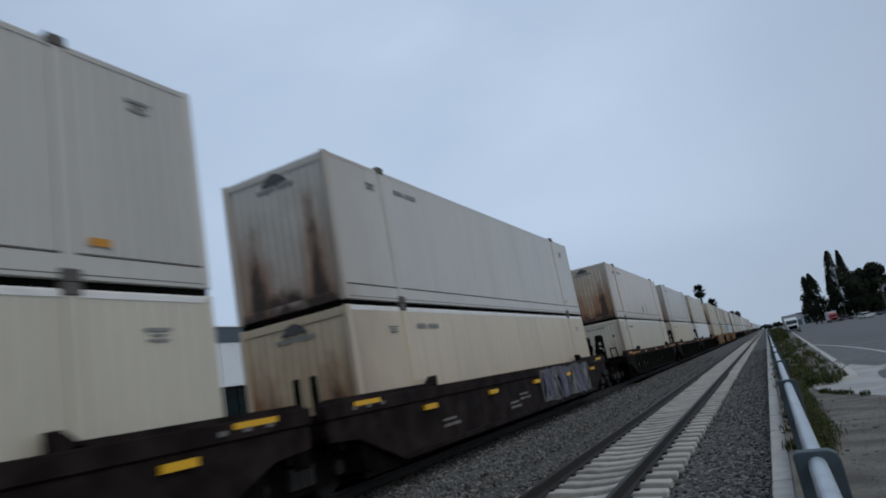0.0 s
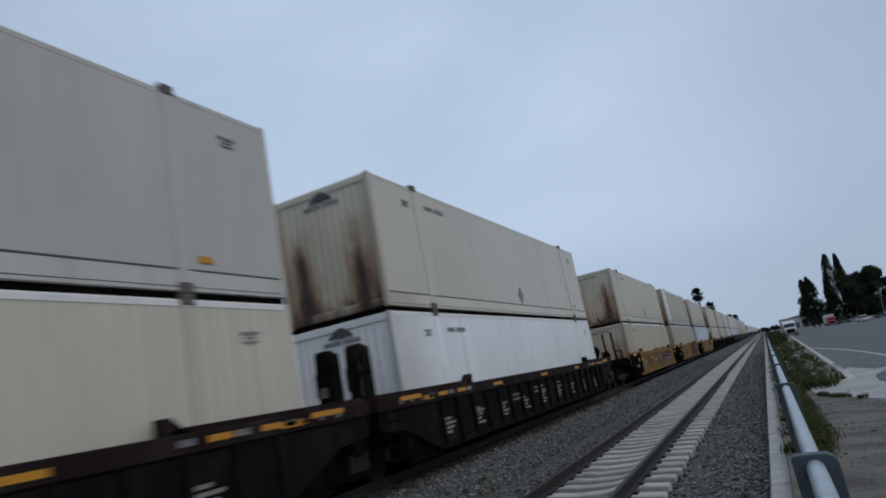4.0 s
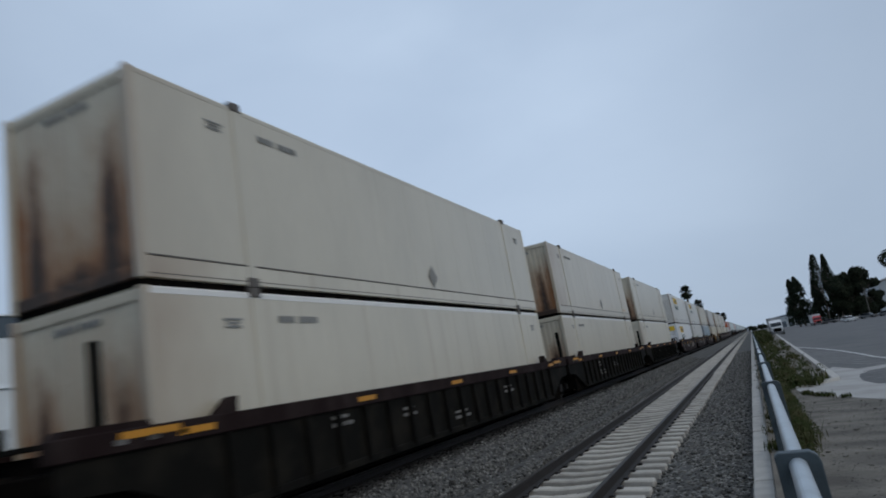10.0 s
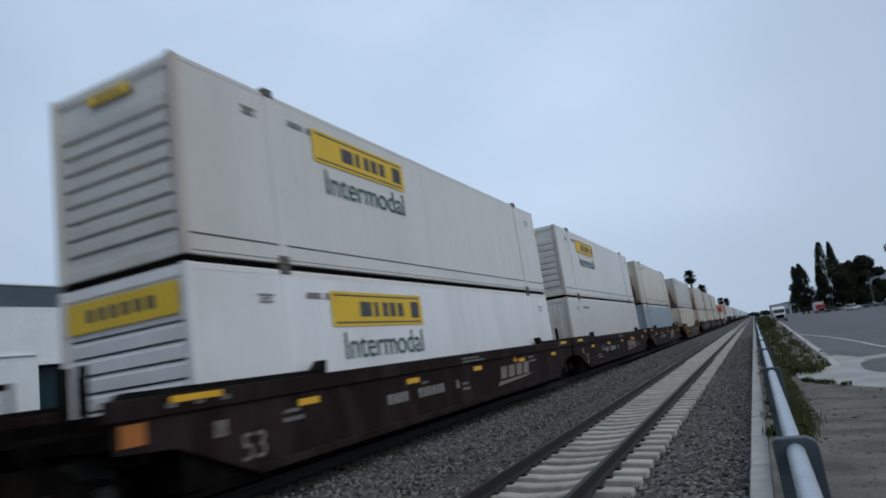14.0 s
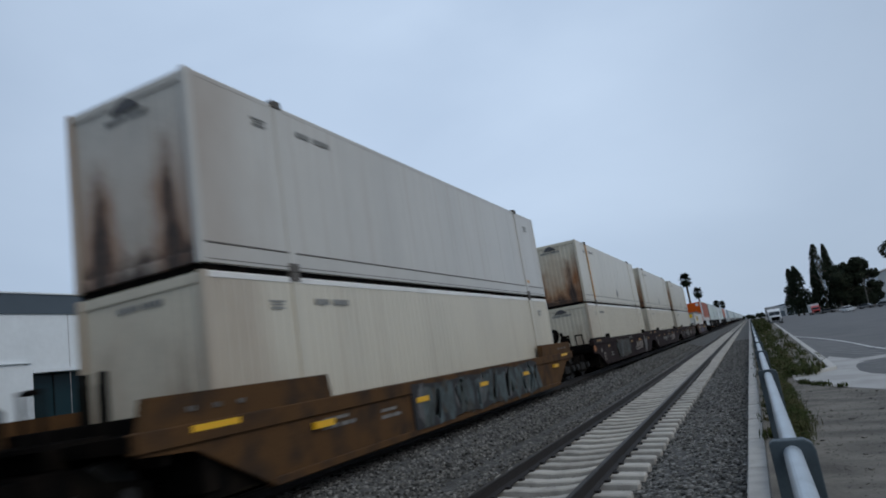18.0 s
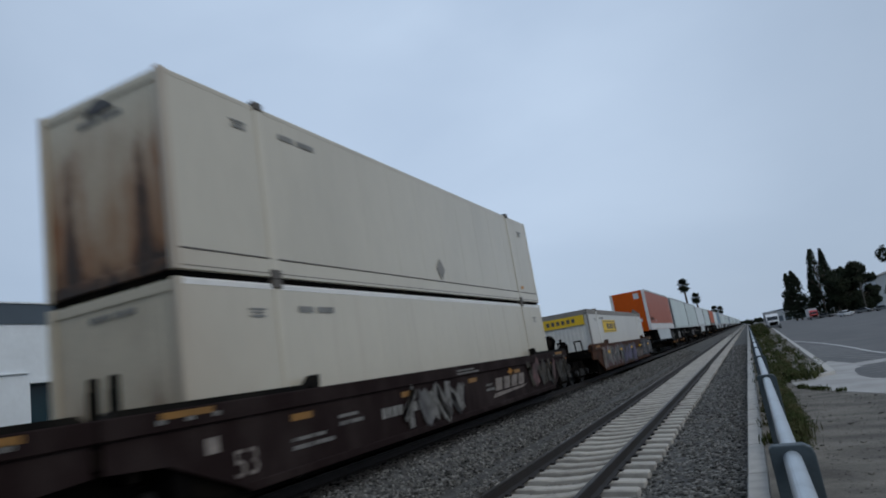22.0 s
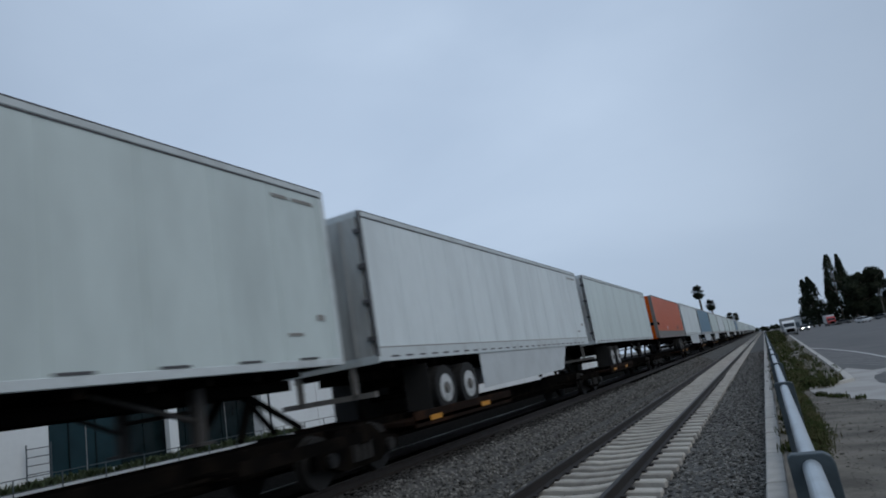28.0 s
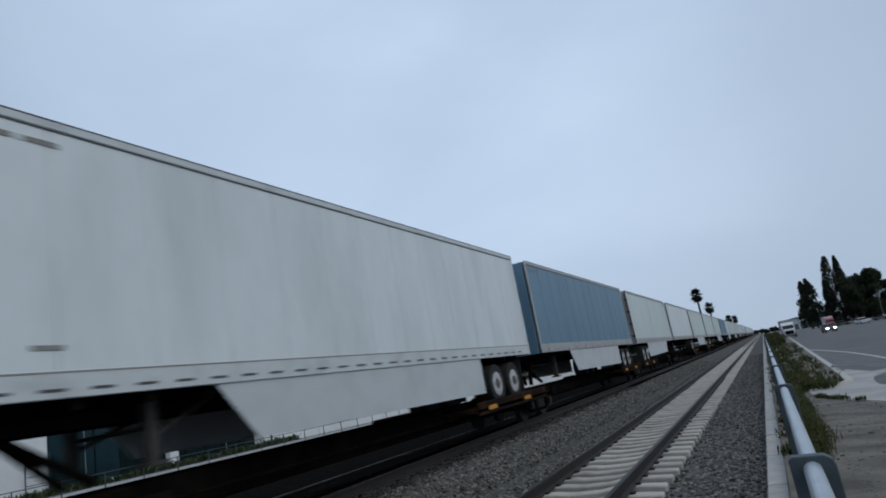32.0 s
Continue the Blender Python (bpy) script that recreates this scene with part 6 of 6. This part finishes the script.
            part("hub", cached(("t_hub", s), lambda: rod(bmesh.new(), (s * 1.26, 0, TB - 0.68), (s * 1.31, 0, TB - 0.68), 0.09, 12), DIRTY), None, ax)
            part("rim", cached(("t_rim", s, paint in ("orange", "faded")), lambda: rod(bmesh.new(), (s * 1.2, 0, TB - 0.68), (s * 1.265, 0, TB - 0.68), 0.305, 22), LEGSTEEL if paint in ("orange", "faded") else BRIGHTALU), None, ax, "dark steel wheel rim" if paint in ("orange", "faded") else "dull aluminium wheel rim")
    y0, y1 = span(L - wc - 1.4, L - wc + 1.2)
    pl("slider_frame", (wc,), lambda: B((-0.55, 0.55, y0, y1, TB - 0.45, TB - 0.2)), SOOT)
    y0, y1 = span(L - wc + 1.38, L - wc + 1.4)
    for s in (-0.95, 0.95):
        pl("mud_flap", (wc, s), lambda: B((s - 0.3, s + 0.3, y0, y1, TB - 1.05, TB - 0.1)), TYRE)
    for s in (-1, 1):
        yl = fl(2.75)
        pl("landing_leg", (s,), lambda: B((s * 0.75 - 0.07, s * 0.75 + 0.07, yl - 0.07, yl + 0.07, TB - 0.82, TB), (s * 0.75 - 0.14, s * 0.75 + 0.14, yl - 0.14, yl + 0.14, TB - 0.86, TB - 0.82)), LEGSTEEL)
        pl("leg_brace", (s,), lambda: R_(((s * 0.75, yl, TB - 0.55), (s * 0.5, fl(4.1), TB - 0.05), 0.035), ((0.75, yl, TB - 0.4), (-0.75, yl, TB - 0.4), 0.03)), LEGSTEEL)
        if skirt:
            a, b = sorted((s * (W2 - 0.03), s * (W2 - 0.05)))
            ys = [fl(v) for v in (3.4, 4.1, L - wc - 1.5, L - wc - 1.5)]
            pl("side_skirt", (s, wc), lambda: P_([(ys[0], TB), (ys[1], TB - 0.78), (ys[2], TB - 0.86), (ys[3], TB)], "x", a, b), SKIRT, "pale side skirt panel")
    if "thin_line" in marks or paint == "pale":
        pl("rail_edge", ("w",), lambda: B((W2 - 0.01, W2 + 0.004, 0.1, L - 0.1, TB + band - 0.02, TB + band)), BARGREY)
    if paint == "faded":
        pl("equipment_box", (), lambda: B((-1.15, 1.2, 2.3, 3.9, TB - 0.78, TB - 0.02), bevel=0.03), SOOT, "dark box under the floor")
        pl("rail_edge", (), lambda: B((W2 - 0.01, W2 + 0.006, 0.2, L - 0.1, TB + band - 0.05, TB + band - 0.035)), DIRTY, "dark joint along the floor rail")
        for k in range(9):
            w_ = 0.1 + 0.03 * (k % 3)
            pl("worn_letter", (k,), lambda: B((W2 - 0.002, W2 + 0.002, 0.8 + 0.19 * k, 0.8 + 0.19 * k + w_, TB + 0.76 - 0.03 * (k % 2), TB + 0.98)), SMUDGE, "worn dark lettering" if k == 0 else "")
        for yy, z0, w_ in ((3.6, 0.6, 0.2), (7.9, 0.6, 0.16)):
            pl("side_label", (yy,), lambda: B((W2 - 0.002, W2 + 0.003, yy, yy + w_, TB + z0, TB + z0 + 0.2)), SKIRT, "small white label" if yy < 5 else "")
        pl("letter_block", (), lambda: B((W2 - 0.002, W2 + 0.002, 0.42, 0.62, TB + 1.4, TB + 1.6)), SMUDGE)
    elif paint == "orange":
        pl("side_label", (14.0,), lambda: B((W2 - 0.002, W2 + 0.003, 5.1, 5.5, TB + band + 0.1, TB + band + 0.34)), SKIRT, "small white label")
        for k in range(3):
            pl("worn_letter", (k, 14), lambda: B((W2 - 0.002, W2 + 0.002, 11.2 + 0.42 * k, 11.5 + 0.42 * k, TB + band + 0.12, TB + band + 0.4)), EMBLEM)
    else:
        pl("side_mark", (paint,), lambda: B((W2 + 0.0, W2 + 0.004, *span(0.35, 0.9), TT - 0.33, TT - 0.27), (W2 + 0.0, W2 + 0.004, *span(1.0, 1.4), TT - 0.33, TT - 0.27)), BARGREY)
    if facing == "doors":
        for s in (-1, 1):
            a, b = sorted((s * (W2 + 0.003), s * (W2 - 0.03)))
            pl("door_seal", (s,), lambda: B((a, b, -0.003, 0.07, TB + 0.1, TT - 0.02)), BAR, "dark door edge")
    pl("roof_edge", (), lambda: B((-W2 - 0.002, -W2 + 0.03, 0.05, L - 0.05, TT - 0.012, TT + 0.008), (W2 - 0.03, W2 + 0.002, 0.05, L - 0.05, TT - 0.012, TT + 0.008)), BAR)
    pl("data_mark", (paint,), lambda: B((W2 + 0.0, W2 + 0.004, *span(1.0, 1.35), TB + 0.5, TB + 0.55), (W2 + 0.0, W2 + 0.004, *span(0.4, 0.6), TB + 0.75, TB + 0.85)), BARGREY)
    if paint in ("orange", "faded"):
        for s in (-1, 1):
            a, b = sorted((s * (W2 + 0.005), s * (W2 - 0.2)))
            pl("nose_corner", (s, rn), lambda: P_([(a, -0.006), (b, -0.006), (b if s > 0 else b, 0.17 if s > 0 else -0.002), (b - 0.006 if s > 0 else b, 0.17 if s > 0 else -0.002), (b - 0.006 if s > 0 else b - 0.001, -0.002), (a, -0.002)] if s > 0 else [(a, -0.006), (b, -0.006), (b, -0.002), (a + 0.006, -0.002), (a + 0.006, 0.17), (a, 0.17)], "z", TB + 0.05, TT - 0.02), rail, "riveted metal nose corner")
    if paint == "orange":
        pl("tarred_patch", ("side",), lambda: B((W2 + 0.0, W2 + 0.005, 0.25, 1.35, TB + 0.92, TB + 1.12)), SOOT, "dark tarred repair patch")
        pl("tarred_patch", ("nose",), lambda: B((0.55, 1.1, -0.008, -0.002, TB + 0.92, TB + 1.15)), SOOT, "dark tarred repair patch")
    if "stickers" in marks:
        y0, y1 = span(-0.006, 0.0)
        pl("sticker", ("a",), lambda: B((0.45, 0.85, y0, y1, TT - 0.62, TT - 0.2)), SKIRT, "white square sticker")
        for k, bx in enumerate(((-0.05, 0.2, y0, y1, TB + 0.75, TB + 1.08), (0.55, 0.78, y0, y1, TB + 0.72, TB + 0.95), (-0.95, -0.6, y0, y1, TB + 0.3, TB + 0.8))):
            pl("sticker", ("b", k), lambda: B(bx), SKIRT, "white label sticker")
        pl("sticker", ("c",), lambda: P_([(0.05, TB + 1.4), (0.32, TB + 1.12), (0.62, TB + 1.38), (0.2, TB + 1.78)], "y", y0, y1), EMBLEM, "grey-brown diamond sticker")
        pl("sticker", ("d",), lambda: B((-0.5, -0.15, y0, y1, TB + 0.32, TB + 0.55)), TPAINT["blue"], "blue label sticker")
        pl("hose_box", (), lambda: B((0.25, 0.55, *span(-0.07, 0.0), TB + 0.35, TB + 0.8)), SOOT)
    for o in c.children:
        if o.name.split(".")[0] in ("rail_slots", "underframe", "reflector_tape", "data_mark", "roof_edge"):
            o["kind"] = "stuff"
    ride(c, y)
    return c


def spine_car(y0, y1, seats, label):
    """A low centre-sill car with wheel platforms and a hitch for each trailer."""
    c = thing("spine_car", label, "rail car", group="spine cars of the train")
    L = y1 - y0
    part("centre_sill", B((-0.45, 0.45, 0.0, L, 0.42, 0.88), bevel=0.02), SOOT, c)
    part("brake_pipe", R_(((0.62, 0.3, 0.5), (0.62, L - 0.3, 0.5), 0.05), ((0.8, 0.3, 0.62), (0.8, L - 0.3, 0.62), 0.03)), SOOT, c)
    for yy, facing, back in seats:
        o = yy - y0
        wc, hitch = (LC - back, 1.2) if facing == "nose" else (back, LC - 1.2)
        w = part("wheel_platform", B((-1.48, 1.48, o + wc - 2.6, o + wc + 2.6, 0.66, 0.75), (1.42, 1.48, o + wc - 2.6, o + wc + 2.6, 0.6, 0.9), (-1.48, -1.42, o + wc - 2.6, o + wc + 2.6, 0.6, 0.9), bevel=0.01), DARKRUST, c, "dark rusty wheel platform")
        part("reflector", B(*[(1.481, 1.487, o + wc + q, o + wc + q + 0.5, 0.68, 0.78) for q in (-2.0, 0.6)]), AMBER, w)
        part("hitch", R_(((-0.45, o + hitch - 0.5, 1.0), (-0.3, o + hitch, TB - 0.12), 0.07), ((0.45, o + hitch - 0.5, 1.0), (0.3, o + hitch, TB - 0.12), 0.07),
                         ((-0.3, o + hitch + 1.1, 1.0), (0.0, o + hitch, TB - 0.15), 0.06), ((0.3, o + hitch + 1.1, 1.0), (0.0, o + hitch, TB - 0.15), 0.06)), SOOT, c, "dark folding trailer hitch")
        part("hitch_plate", B((-0.5, 0.5, o + hitch - 0.4, o + hitch + 0.4, TB - 0.14, TB - 0.02), bevel=0.02), SOOT, c)
        part("side_step", B((0.38, 1.45, o + hitch - 1.5, o + hitch - 1.1, 0.62, 0.68), (1.4, 1.46, o + hitch - 1.6, o + hitch + 1.2, 0.62, 0.8)), SOOT, c)
    for yy, facing, back in seats:
        bogie(c, yy - y0 - 0.6)
    bogie(c, L - 0.8)
    ride(c, y0)
    return c


TRAILERS = [
    (386.9, "faded", "nose", WHITEALU, True, False, ("stickers",)),
    (404.75, "white", "doors", RAILWHITE, False, True, ()),
    (421.5, "white", "doors", RAILWHITE, False, True, ()),
    (438.75, "pale", "doors", RAILWHITE, True, False, ("dark_tape", "thin_line")),
    (456.1, "white", "doors", RAILWHITE, False, False, ("dark_tape",)),
    (475.2, "orange", "nose", DIRTY, False, False, ("stickers",)),
    (492.6, "pale", "nose", RAILWHITE, True, False, ("dark_tape", "thin_line")),
    (510.0, "blue", "nose", ALLOY, True, False, ()),
]
FAR = ["white", "pale", "white", "white", "white", "blue", "white", "white", "white", "white"]
y = 527.6
for i in range(30):
    TRAILERS.append((y, FAR[i % len(FAR)], "nose" if i % 3 else "doors", ALLOY, i % 2 == 0, False, ()))
    y += 17.4 + (1.8 if i % 5 == 4 else 0)
TNAMES = dict(pale="clean white", white="white", orange="bright orange", blue="blue", faded="faded orange")
TANDEM = {421.5: 4.15, 438.75: 3.32, 456.1: 3.67, 475.2: 4.2}     # tandem slid forward of the doors
TOPS = {438.75: 4.89, 456.1: 4.93, 475.2: 4.95}
for y, paint, facing, rail, skirt, slots, marks in TRAILERS:
    trailer(y, paint, facing, rail, skirt, TANDEM.get(y), slots, "%s road trailer on a spine car%s" % (TNAMES[paint], ", with side skirts" if skirt else ""), marks, TOPS.get(y))
for i in range(0, len(TRAILERS), 5):
    grp = TRAILERS[i:i + 5]
    spine_car(grp[0][0] - 1.5, grp[-1][0] + LC + 1.0, [(g_[0], g_[2], TANDEM.get(g_[0], 2.4)) for g_ in grp], "long dark low spine car under road trailers")


def motions():
    # all wheelsets roll alike: one set of rows serves them all
    turn = math.degrees(SPEED / 0.42)
    steps = math.ceil(turn * 32 / 85)
    walk(AXLES[0], [(32 * i / steps, pose(0, 0, 0.42, turn * 32 * i / steps)) for i in range(steps + 1)])
    roll = AXLES[0].animation_data
    for ax in AXLES[1:]:
        ax.rotation_mode = "QUATERNION"
        ad = ax.animation_data_create()
        ad.action = roll.action
        ad.action_slot = roll.action_slot
    for ob, y, *z in MOVERS:
        h = ZT + (z[0] if z else 0)
        walk(ob, [(t, pose(XT, y - SPEED * t, h)) for t in (0, 8, 16, 24, 32)])
    walk(mover, [(t, pose(x, y, yard_z(x), 0, 0, r)) for t, x, y, r in ((0, 12, 420, 0), (20, 12, 420, 0), (23.5, 8.2, 280, 0), (25, 6.2, 222, 0), (27.5, 8.8, 196, 8), (29, 9.3, 166, 5), (30.5, 9.4, 138, 5), (32, 10.1, 129, 5))])


motions()
